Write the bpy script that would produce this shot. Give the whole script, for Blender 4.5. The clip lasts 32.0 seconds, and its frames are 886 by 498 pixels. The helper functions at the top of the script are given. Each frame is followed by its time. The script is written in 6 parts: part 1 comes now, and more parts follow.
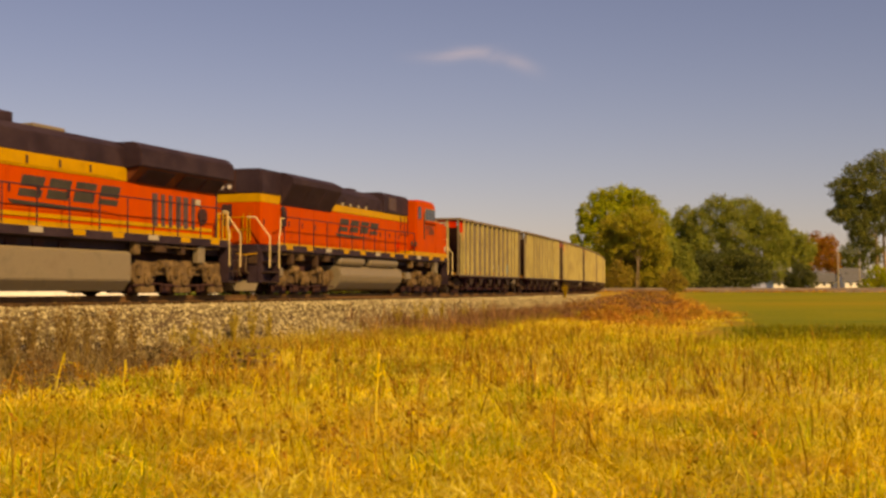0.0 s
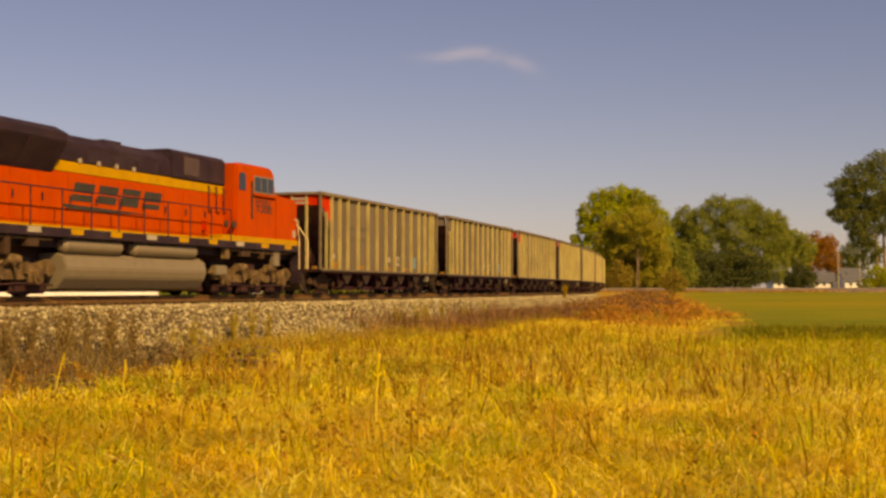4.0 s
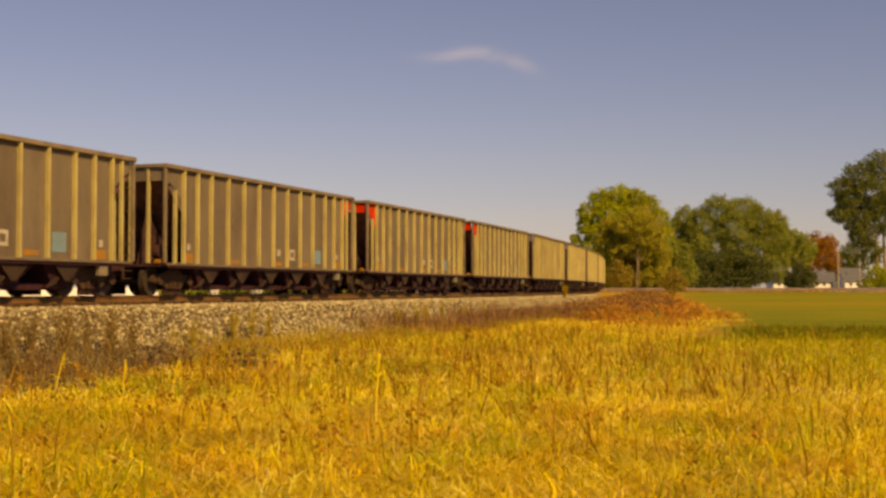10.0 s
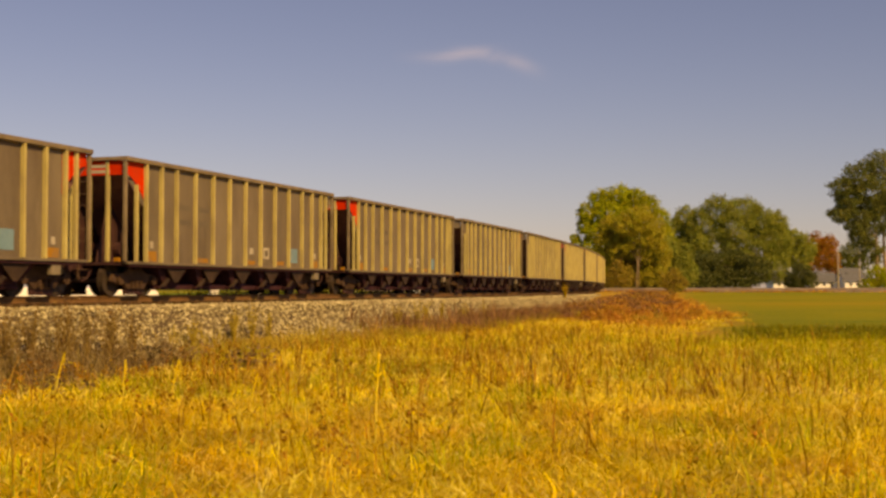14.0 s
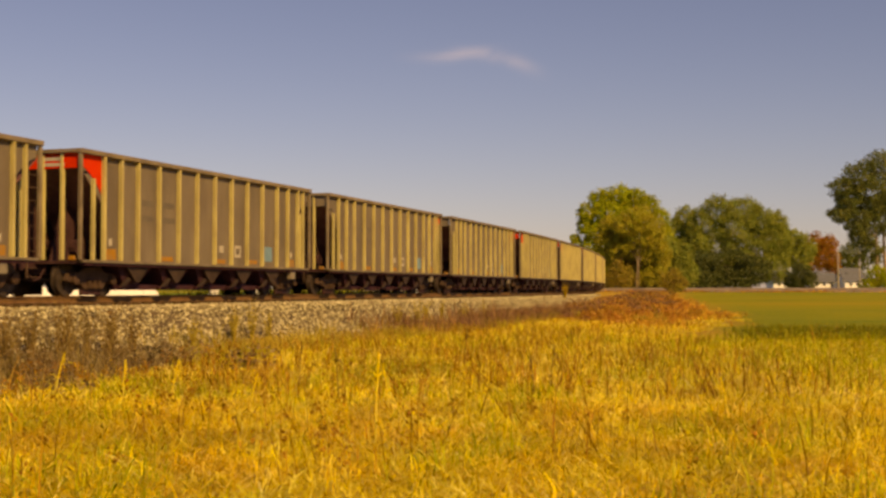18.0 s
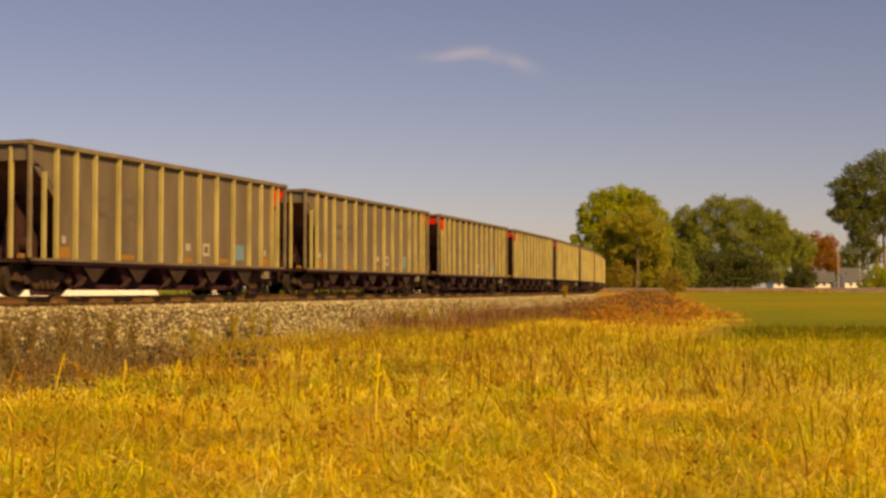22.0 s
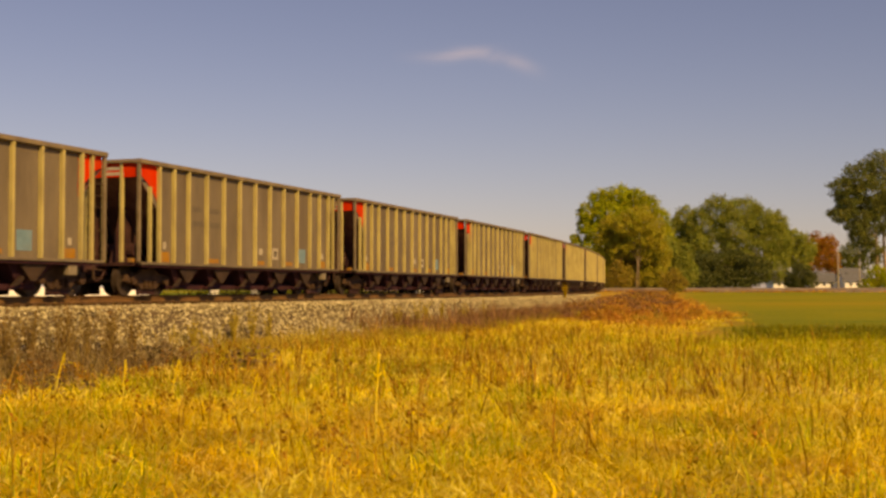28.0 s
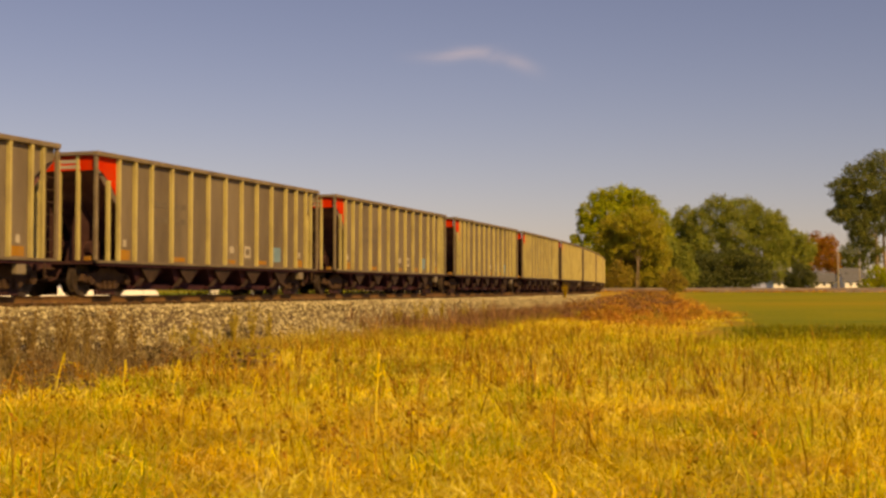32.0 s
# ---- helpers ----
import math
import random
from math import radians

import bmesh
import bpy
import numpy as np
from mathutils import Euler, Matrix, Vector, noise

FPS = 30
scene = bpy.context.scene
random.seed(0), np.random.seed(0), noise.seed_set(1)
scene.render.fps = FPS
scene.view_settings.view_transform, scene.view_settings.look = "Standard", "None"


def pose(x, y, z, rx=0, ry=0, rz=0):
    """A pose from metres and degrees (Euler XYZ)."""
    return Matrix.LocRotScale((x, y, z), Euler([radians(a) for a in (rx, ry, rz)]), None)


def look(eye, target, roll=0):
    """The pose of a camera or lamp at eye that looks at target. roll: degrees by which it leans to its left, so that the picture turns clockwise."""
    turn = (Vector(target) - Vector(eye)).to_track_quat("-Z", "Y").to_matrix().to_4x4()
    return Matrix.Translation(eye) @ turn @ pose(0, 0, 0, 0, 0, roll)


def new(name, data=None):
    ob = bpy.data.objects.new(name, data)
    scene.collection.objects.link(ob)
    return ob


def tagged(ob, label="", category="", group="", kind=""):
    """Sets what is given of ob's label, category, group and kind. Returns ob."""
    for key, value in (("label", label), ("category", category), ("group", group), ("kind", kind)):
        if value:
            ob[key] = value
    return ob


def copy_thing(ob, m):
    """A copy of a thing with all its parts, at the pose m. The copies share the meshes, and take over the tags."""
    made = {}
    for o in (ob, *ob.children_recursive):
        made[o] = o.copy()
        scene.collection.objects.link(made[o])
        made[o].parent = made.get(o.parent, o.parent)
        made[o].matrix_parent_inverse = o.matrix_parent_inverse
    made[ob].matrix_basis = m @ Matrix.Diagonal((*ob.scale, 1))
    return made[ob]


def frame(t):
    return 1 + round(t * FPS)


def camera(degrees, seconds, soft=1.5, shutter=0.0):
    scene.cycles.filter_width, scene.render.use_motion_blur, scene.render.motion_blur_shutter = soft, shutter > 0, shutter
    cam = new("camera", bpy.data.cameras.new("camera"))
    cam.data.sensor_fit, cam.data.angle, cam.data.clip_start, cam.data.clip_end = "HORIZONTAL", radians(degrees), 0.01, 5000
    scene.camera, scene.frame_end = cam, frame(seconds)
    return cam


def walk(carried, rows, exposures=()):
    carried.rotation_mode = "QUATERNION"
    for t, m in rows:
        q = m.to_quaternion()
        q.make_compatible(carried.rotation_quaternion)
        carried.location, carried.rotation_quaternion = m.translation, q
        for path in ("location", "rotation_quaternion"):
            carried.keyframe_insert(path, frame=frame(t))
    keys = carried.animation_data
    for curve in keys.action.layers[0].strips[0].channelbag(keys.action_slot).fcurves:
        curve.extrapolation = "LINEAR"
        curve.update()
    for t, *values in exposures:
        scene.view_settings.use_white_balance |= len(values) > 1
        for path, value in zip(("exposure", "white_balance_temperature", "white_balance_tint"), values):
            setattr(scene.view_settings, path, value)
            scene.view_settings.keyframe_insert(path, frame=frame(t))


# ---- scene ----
# One fixed camera beside a curving railway embankment; eye 1.7 m over the field.
cam = camera(38.60, 32.0, soft=2.8, shutter=0.4)
EYE = 1.70
RAIL = 1.517  # railhead height
cam_pose = pose(0, 0, EYE, 90 + 1.837, 0, 0)
walk(cam, [(0.0, cam_pose), (32.0, cam_pose)], [(0.0, 0.0, 7950, 40), (32.0, 0.0, 7950, 40)])

# ---- light: clear autumn afternoon, sun behind the camera's right shoulder ----
SUN_EL, SUN_AZ = 39.0, 144.0  # degrees; azimuth clockwise from +Y
world = bpy.data.worlds.new("world")
scene.world = world
world.use_nodes = True
wn, wl = world.node_tree.nodes, world.node_tree.links
sky = wn.new("ShaderNodeTexSky")
sky.sky_type = "NISHITA"
sky.sun_disc = False
sky.sun_elevation = radians(SUN_EL)
sky.sun_rotation = radians(SUN_AZ)
sky.air_density, sky.dust_density, sky.ozone_density = 1.0, 0.35, 2.6
wn["Background"].inputs["Strength"].default_value = 0.07
wl.new(sky.outputs[0], wn["Background"].inputs["Color"])
sun = new("sun", bpy.data.lights.new("sun", "SUN"))
sun.data.energy, sun.data.angle, sun.data.color = 5.2, radians(0.5), (1.0, 0.78, 0.28)
sd = Vector((math.sin(radians(SUN_AZ)) * math.cos(radians(SUN_EL)), math.cos(radians(SUN_AZ)) * math.cos(radians(SUN_EL)), math.sin(radians(SUN_EL))))
sun.matrix_world = look(sd * 100, (0, 0, 0))


# ---- the railway's line: arc length s along the near face of the train, growing away from the camera ----
BEND_AT = (-15, 0, 15, 30, 50, 80, 120)
BEND = (-0.00057, -0.00052, -0.00132, -0.00122, -0.0023, -0.0014, -0.00155)


def bend(s):
    """Curvature of the line at s, to the left as it runs away."""
    return float(np.interp(s, BEND_AT, BEND))


LINE = {}
_x, _y, _a = -8.243, 37.869, 0.3226
for _i in range(0, 340 * 4 + 1):
    LINE[_i] = (_x, _y, _a)
    _k = bend(_i / 4)
    _x, _y, _a = _x + math.sin(_a + _k / 8) / 4, _y + math.cos(_a + _k / 8) / 4, _a + _k / 4
_x, _y, _a = -8.243, 37.869, 0.3226
for _i in range(0, -240 * 4 - 1, -1):
    LINE[_i] = (_x, _y, _a)
    _k = bend(_i / 4)
    _x, _y, _a = _x - math.sin(_a - _k / 8) / 4, _y - math.cos(_a - _k / 8) / 4, _a - _k / 4


def on_line(s, left=0.0):
    """Plan point at arc length s, that far to the left of the train's near face, and the heading there."""
    i = math.floor(s * 4)
    f = s * 4 - i
    a, b = LINE[i], LINE[i + 1]
    x, y, h = (a[j] + (b[j] - a[j]) * f for j in range(3))
    return x - math.cos(h) * left, y + math.sin(h) * left, h


HALF = 1.6  # from the near face to the track's centre


def beside(s, off, z):
    """World point at s, off metres from the track's centre (positive towards the camera)."""
    x, y, h = on_line(s, HALF - off)
    return Vector((x, y, z))


SPEED = 4.6575


def gone(t):
    """Metres that the train has moved by t."""
    return SPEED * t


def car_pose(s, half_base):
    """Pose of a vehicle whose middle is at s and whose bogies stand half_base either side; +x is forward."""
    a, b = beside(s - half_base, 0, RAIL), beside(s + half_base, 0, RAIL)
    d = a - b
    m = (a + b) / 2
    return Matrix.LocRotScale(m, Euler((0, 0, math.atan2(d.y, d.x))), None)


# ---- building helpers ----
def mesh_of(name, bm, smooth=False):
    me = bpy.data.meshes.new(name)
    bm.to_mesh(me)
    bm.free()
    if smooth:
        me.polygons.foreach_set("use_smooth", [True] * len(me.polygons))
    return me


def part(name, bm, material, parent, label="", smooth=False):
    """One bmesh (or mesh) as a mesh object under a thing or a part."""
    me = bm if isinstance(bm, bpy.types.Mesh) else mesh_of(name, bm, smooth)
    if material and not me.materials:
        me.materials.append(material)
    ob = new(name, me)
    ob.parent = parent
    if label:
        tagged(ob, label)
    return ob


def thing(name, label, category, group="", kind=""):
    return tagged(new(name), label, category, group, kind)


def solid(name, me_or_bm, material, label, category="", group="", kind="", smooth=False):
    me = me_or_bm if isinstance(me_or_bm, bpy.types.Mesh) else mesh_of(name, me_or_bm, smooth)
    if material and not me.materials:
        me.materials.append(material)
    return tagged(new(name, me), label, category, group, kind)


def box(bm, x0, x1, y0, y1, z0, z1, bevel=0.0):
    """Adds a box, with its edges bevelled where asked."""
    vs = [bm.verts.new((x, y, z)) for x in (x0, x1) for y in (y0, y1) for z in (z0, z1)]
    fs = [bm.faces.new([vs[i] for i in q]) for q in ((0, 1, 3, 2), (4, 6, 7, 5), (0, 4, 5, 1), (2, 3, 7, 6), (0, 2, 6, 4), (1, 5, 7, 3))]
    if bevel:
        es = list({e for f in fs for e in f.edges})
        bmesh.ops.bevel(bm, geom=es, offset=bevel, segments=2, affect="EDGES", profile=0.6)
    return bm


def prism(bm, pts, y0, y1, bevel=0.0):
    """Adds a slab: an outline in x, z drawn out from y0 to y1."""
    a = [bm.verts.new((x, y0, z)) for x, z in pts]
    b = [bm.verts.new((x, y1, z)) for x, z in pts]
    n = len(pts)
    fs = [bm.faces.new(a[::-1]), bm.faces.new(b)]
    fs += [bm.faces.new((a[i], a[(i + 1) % n], b[(i + 1) % n], b[i])) for i in range(n)]
    bmesh.ops.recalc_face_normals(bm, faces=fs)
    if bevel:
        bmesh.ops.bevel(bm, geom=list({e for f in fs for e in f.edges}), offset=bevel, segments=2, affect="EDGES")
    return bm


def sweep_x(bm, pts, x0, x1):
    """Adds a slab: an outline in y, z drawn out from x0 to x1."""
    a = [bm.verts.new((x0, y, z)) for y, z in pts]
    b = [bm.verts.new((x1, y, z)) for y, z in pts]
    n = len(pts)
    fs = [bm.faces.new(a[::-1]), bm.faces.new(b)]
    fs += [bm.faces.new((a[i], a[(i + 1) % n], b[(i + 1) % n], b[i])) for i in range(n)]
    bmesh.ops.recalc_face_normals(bm, faces=fs)
    return bm


def rod(bm, p, q, r, n=8, r2=None):
    """Adds a round bar from p to q."""
    p, q = Vector(p), Vector(q)
    d = q - p
    m = Matrix.Translation((p + q) / 2) @ d.to_track_quat("Z", "Y").to_matrix().to_4x4()
    bmesh.ops.create_cone(bm, cap_ends=True, segments=n, radius1=r, radius2=r if r2 is None else r2, depth=d.length, matrix=m)
    return bm


def bars(bm, pts, r, n=6):
    for p, q in zip(pts, pts[1:]):
        rod(bm, p, q, r, n)
    return bm


def B():
    return bmesh.new()


# ---- materials ----
def nodes_of(name):
    m = bpy.data.materials.new(name)
    m.use_nodes = True
    nt = m.node_tree
    return m, nt.nodes, nt.links, nt.nodes["Principled BSDF"]


def ramp(n, stops):
    r = n.new("ShaderNodeValToRGB")
    while len(r.color_ramp.elements) < len(stops):
        r.color_ramp.elements.new(0.5)
    for e, (p, c) in zip(r.color_ramp.elements, stops):
        e.position, e.color = p, (*c, 1)
    return r


def surface(name, dark, mid, light, scale=4.0, rough=0.6, metal=0.0, bump=0.2, fine=40.0, coord="Object", streak=(1, 1, 1), dirt=None, dirt_scale=1.5, dirt_amount=0.5, spread=0.0, gloss=0.3):
    """A weathered surface: two scales of noise in the colour, fine relief, and stains of a second colour."""
    m, n, l, p = nodes_of(name)
    tc = n.new("ShaderNodeTexCoord")
    mp = n.new("ShaderNodeMapping")
    mp.inputs["Scale"].default_value = streak
    l.new(tc.outputs[coord], mp.inputs["Vector"])
    info = n.new("ShaderNodeObjectInfo")
    big = n.new("ShaderNodeTexNoise")
    big.inputs["Scale"].default_value, big.inputs["Detail"].default_value, big.inputs["Roughness"].default_value = scale, 6, 0.65
    big.noise_dimensions = "4D"
    l.new(mp.outputs[0], big.inputs["Vector"])
    mul = n.new("ShaderNodeMath")
    mul.operation, mul.inputs[1].default_value = "MULTIPLY", 37.0
    l.new(info.outputs["Random"], mul.inputs[0])
    l.new(mul.outputs[0], big.inputs["W"])
    small = n.new("ShaderNodeTexNoise")
    small.inputs["Scale"].default_value, small.inputs["Detail"].default_value = fine, 3
    l.new(tc.outputs[coord], small.inputs["Vector"])
    add = n.new("ShaderNodeMath")
    add.operation = "ADD"
    half = n.new("ShaderNodeMath")
    half.operation, half.inputs[1].default_value = "MULTIPLY_ADD", 0.3
    half.inputs[2].default_value = -0.15
    l.new(small.outputs["Fac"], half.inputs[0])
    l.new(big.outputs["Fac"], add.inputs[0])
    l.new(half.outputs[0], add.inputs[1])
    r = ramp(n, [(0.3, dark), (0.5, mid), (0.72, light)])
    l.new(add.outputs[0], r.inputs[0])
    out = r.outputs[0]
    if dirt:
        dn = n.new("ShaderNodeTexNoise")
        dn.inputs["Scale"].default_value, dn.inputs["Detail"].default_value, dn.inputs["Roughness"].default_value = dirt_scale, 8, 0.7
        dn.noise_dimensions = "4D"
        l.new(mp.outputs[0], dn.inputs["Vector"])
        l.new(mul.outputs[0], dn.inputs["W"])
        dr = ramp(n, [(0.46, (0, 0, 0)), (0.68, (dirt_amount,) * 3)])
        l.new(dn.outputs["Fac"], dr.inputs[0])
        mx = n.new("ShaderNodeMix")
        mx.data_type = "RGBA"
        l.new(dr.outputs[0], mx.inputs["Factor"])
        l.new(out, mx.inputs["A"])
        mx.inputs["B"].default_value = (*dirt, 1)
        out = mx.outputs["Result"]
    if spread:
        hs = n.new("ShaderNodeHueSaturation")
        v = n.new("ShaderNodeMapRange")
        v.inputs["To Min"].default_value, v.inputs["To Max"].default_value = 1 - spread, 1 + spread
        l.new(info.outputs["Random"], v.inputs["Value"])
        l.new(v.outputs[0], hs.inputs["Value"])
        l.new(out, hs.inputs["Color"])
        out = hs.outputs[0]
    l.new(out, p.inputs["Base Color"])
    rr = n.new("ShaderNodeMapRange")
    rr.inputs["To Min"].default_value, rr.inputs["To Max"].default_value = max(rough - 0.12, 0.05), min(rough + 0.12, 1)
    l.new(big.outputs["Fac"], rr.inputs["Value"])
    l.new(rr.outputs[0], p.inputs["Roughness"])
    p.inputs["Metallic"].default_value = metal
    p.inputs["Specular IOR Level"].default_value = gloss
    if bump:
        b = n.new("ShaderNodeBump")
        b.inputs["Strength"].default_value, b.inputs["Distance"].default_value = bump, 0.02
        l.new(add.outputs[0], b.inputs["Height"])
        l.new(b.outputs[0], p.inputs["Normal"])
    return m


def leafy(name, colors, through_light=0.25, rough=0.6):
    """Foliage or grass whose pieces differ one from the next."""
    m, n, l, p = nodes_of(name)
    g = n.new("ShaderNodeNewGeometry")
    k = len(colors)
    r = ramp(n, [(i / (k - 1), c) for i, c in enumerate(colors)])
    l.new(g.outputs["Random Per Island"], r.inputs[0])
    tc = n.new("ShaderNodeTexCoord")
    big = n.new("ShaderNodeTexNoise")
    big.inputs["Scale"].default_value, big.inputs["Detail"].default_value = 0.35, 4
    l.new(tc.outputs["Object"], big.inputs["Vector"])
    v = n.new("ShaderNodeMapRange")
    v.inputs["From Min"].default_value, v.inputs["From Max"].default_value = 0.3, 0.7
    v.inputs["To Min"].default_value, v.inputs["To Max"].default_value = 0.72, 1.25
    l.new(big.outputs["Fac"], v.inputs["Value"])
    hs = n.new("ShaderNodeHueSaturation")
    l.new(v.outputs[0], hs.inputs["Value"])
    l.new(r.outputs[0], hs.inputs["Color"])
    tint = n.new("ShaderNodeTexNoise")
    tint.inputs["Scale"].default_value, tint.inputs["Detail"].default_value = 1.1, 3
    l.new(tc.outputs["Object"], tint.inputs["Vector"])
    hv = n.new("ShaderNodeMapRange")
    hv.inputs["From Min"].default_value, hv.inputs["From Max"].default_value = 0.3, 0.7
    hv.inputs["To Min"].default_value, hv.inputs["To Max"].default_value = 0.482, 0.522
    l.new(tint.outputs["Fac"], hv.inputs["Value"])
    l.new(hv.outputs[0], hs.inputs["Hue"])
    l.new(hs.outputs[0], p.inputs["Base Color"])
    p.inputs["Roughness"].default_value = rough
    p.inputs["Specular IOR Level"].default_value = 0.12
    t = n.new("ShaderNodeBsdfTranslucent")
    l.new(hs.outputs[0], t.inputs["Color"])
    mx = n.new("ShaderNodeMixShader")
    mx.inputs["Fac"].default_value = through_light
    l.new(p.outputs[0], mx.inputs[1])
    l.new(t.outputs[0], mx.inputs[2])
    l.new(mx.outputs[0], n["Material Output"].inputs["Surface"])
    return m


M_steel = surface("car_panel", (0.1086, 0.08643, 0.05984), (0.1574, 0.1274, 0.08864), (0.1995, 0.164, 0.1152), 1.2, 0.7, 0.05, 0.1, 30, dirt=(0.09086, 0.06427, 0.04875), dirt_scale=0.9, dirt_amount=0.6, streak=(1, 1, 0.25), spread=0.06)
# Lighter copy of car_panel: the chord's sunlit look is put into its colour
M_chord = surface("lightened_chord_aluminium", (0.1456, 0.112, 0.0672), (0.2128, 0.168, 0.103), (0.2632, 0.2128, 0.1344), 2.0, 0.6, 0.1, 0.1, 30, dirt=(0.112, 0.084, 0.056), dirt_scale=1.4, dirt_amount=0.6, spread=0.06)
M_post = surface("car_post", (0.3135, 0.2705, 0.1011), (0.4417, 0.3832, 0.1444), (0.513, 0.4557, 0.1877), 2.0, 0.65, 0.05, 0.1, 30, dirt=(0.2422, 0.193, 0.1155), dirt_amount=0.55, streak=(1, 1, 0.4), spread=0.05)
M_red = surface("red_paint", (0.4356, 0.0198, 0.00168), (0.5808, 0.0288, 0.00168), (0.6292, 0.0405, 0.00336), 3, 0.6, 0.0, 0.08, 30, dirt=(0.1694, 0.045, 0.0168), dirt_amount=0.4, gloss=0.08)
# Grimy iron, with the plum tint of under-car shadow put into its colour
M_under = surface("grimy_shade_iron", (0.027, 0.0099, 0.01125), (0.0486, 0.0198, 0.02), (0.081, 0.0374, 0.035), 3, 0.8, 0.1, 0.3, 30)
M_truck = surface("dusty_bogie", (0.033, 0.0171, 0.0108), (0.07013, 0.03919, 0.0228), (0.132, 0.07838, 0.042), 3, 0.8, 0.1, 0.3, 30, dirt=(0.04125, 0.02351, 0.0156), dirt_amount=0.7)
M_orange = surface("orange_paint", (0.4068, 0.04759, 0.0004608), (0.4924, 0.06118, 0.0004608), (0.5244, 0.07222, 0.0009216), 2, 0.65, 0.0, 0.05, 20, dirt=(0.2676, 0.05948, 0.009216), dirt_amount=0.35, streak=(1, 1, 0.4), gloss=0.08)
M_yellow = surface("yellow_paint", (0.399, 0.2156, 0.0012), (0.4935, 0.2695, 0.0018), (0.5355, 0.2989, 0.0036), 2, 0.45, 0.0, 0.05, 20, dirt=(0.231, 0.1274, 0.018), dirt_amount=0.35, gloss=0.08)
M_black = surface("dark_paint", (0.01656, 0.00817, 0.01456), (0.02852, 0.01505, 0.02576), (0.04232, 0.02408, 0.03808), 1.5, 0.7, 0.0, 0.1, 20, dirt=(0.05, 0.033, 0.042), dirt_amount=0.5)
M_rail = surface("rusty_rail", (0.1134, 0.05626, 0.0165), (0.17, 0.09, 0.0297), (0.2106, 0.1163, 0.0429), 3, 0.7, 0.2, 0.2, 30)
M_tie = surface("old_tie_timber", (0.0495, 0.02671, 0.0119), (0.0825, 0.0463, 0.02082), (0.1155, 0.06768, 0.03272), 3, 0.9, 0, 0.3, 40, spread=0.2)
M_white = surface("white_wall_paint", (0.7, 0.7, 0.68), (0.8, 0.8, 0.78), (0.84, 0.84, 0.82), 1, 0.7, 0, 0.05, 20)
# ---- ground, road and railway bed ----
rng = np.random.default_rng(7)


def smooth(t):
    t = min(max(t, 0.0), 1.0)
    return t * t * (3 - 2 * t)


ROAD_A, ROAD_B = Vector((20.0, 166.0)), Vector((75.0, 138.0))  # the country road beyond the lawn
ROAD_DIR = (ROAD_B - ROAD_A).normalized()
ROAD_NRM = Vector((-ROAD_DIR.y, ROAD_DIR.x))


def ground_z(x, y):
    """Height of the ground: a flat field that rises gently towards the road and the village."""
    d = math.hypot(x, y)
    z = 1.38 * smooth((d - 42) / 105)
    z += 0.05 * noise.noise((x * 0.12, y * 0.12, 3.1)) * smooth((200 - d) / 60)
    z += 0.55 * smooth((d - 165) / 50) * smooth((600 - d) / 200)
    return z


gx = sorted({round(math.copysign(abs(i / 60) ** 2.4 * 2600, i), 3) for i in range(-60, 61)} | {round(-30 + i * 2.0, 3) for i in range(61)})
gy = [-300.0, -120.0, -50.0] + [-20 + 2.0 * i for i in range(130)] + [245, 260, 280, 310, 360, 430, 540, 720, 1000, 1500, 2400, 4200]
gv = [(x, y, ground_z(x, y)) for y in gy for x in gx]
nx = len(gx)
gf = [(j * nx + i, j * nx + i + 1, (j + 1) * nx + i + 1, (j + 1) * nx + i) for j in range(len(gy) - 1) for i in range(nx - 1)]
ground_me = bpy.data.meshes.new("ground")
ground_me.from_pydata(gv, [], gf)


def side_of(x, y):
    """Metres from the track's centre towards the camera's side, and the place along the line, for a plan point."""
    s = 0.0
    for _ in range(5):
        px, py, h = on_line(min(max(s, -200), 300), HALF)
        s += (x - px) * math.sin(h) + (y - py) * math.cos(h)
        s = min(max(s, -200), 300)
    px, py, h = on_line(s, HALF)
    return (x - px) * math.cos(h) - (y - py) * math.sin(h), s


def lawn_edge(s):
    """How far from the track the lawn begins, along the line."""
    return float(np.interp(s, (15, 27, 36, 47, 57, 77, 107), (16.2, 15.9, 15.6, 13.4, 12.0, 10.2, 10.0)))


def lawn_share(x, y):
    """1 on the mown grass beyond the dry field, 0 on the field."""
    off, s = side_of(x, y)
    d = math.hypot(x, y) + 2.0 * noise.noise((x * 0.3, y * 0.3, 0))
    if off < -6:
        return 1.0
    return smooth((d - 44) / 5) * smooth((off - lawn_edge(s) + 1.0 - 1.5 * noise.noise((x * 0.2, y * 0.2, 5))) / 2)


att = ground_me.attributes.new("lawn", "FLOAT", "POINT")
att.data.foreach_set("value", [lawn_share(x, y) if y > 20 and abs(x) < 200 and y < 400 else float(y > 60) for x, y, z in gv])

M_ground, _n, _l, _p = nodes_of("field_and_lawn")
_tc = _n.new("ShaderNodeTexCoord")
_big = _n.new("ShaderNodeTexNoise")
_big.inputs["Scale"].default_value, _big.inputs["Detail"].default_value = 0.09, 6
_mp = _n.new("ShaderNodeMapping")
_mp.inputs["Scale"].default_value = (0.28, 0.7, 1)
_l.new(_tc.outputs["Object"], _mp.inputs["Vector"])
_l.new(_mp.outputs[0], _big.inputs["Vector"])
_fine = _n.new("ShaderNodeTexNoise")
_fine.inputs["Scale"].default_value, _fine.inputs["Detail"].default_value = 5.0, 4
_l.new(_tc.outputs["Object"], _fine.inputs["Vector"])
_mixn = _n.new("ShaderNodeMath")
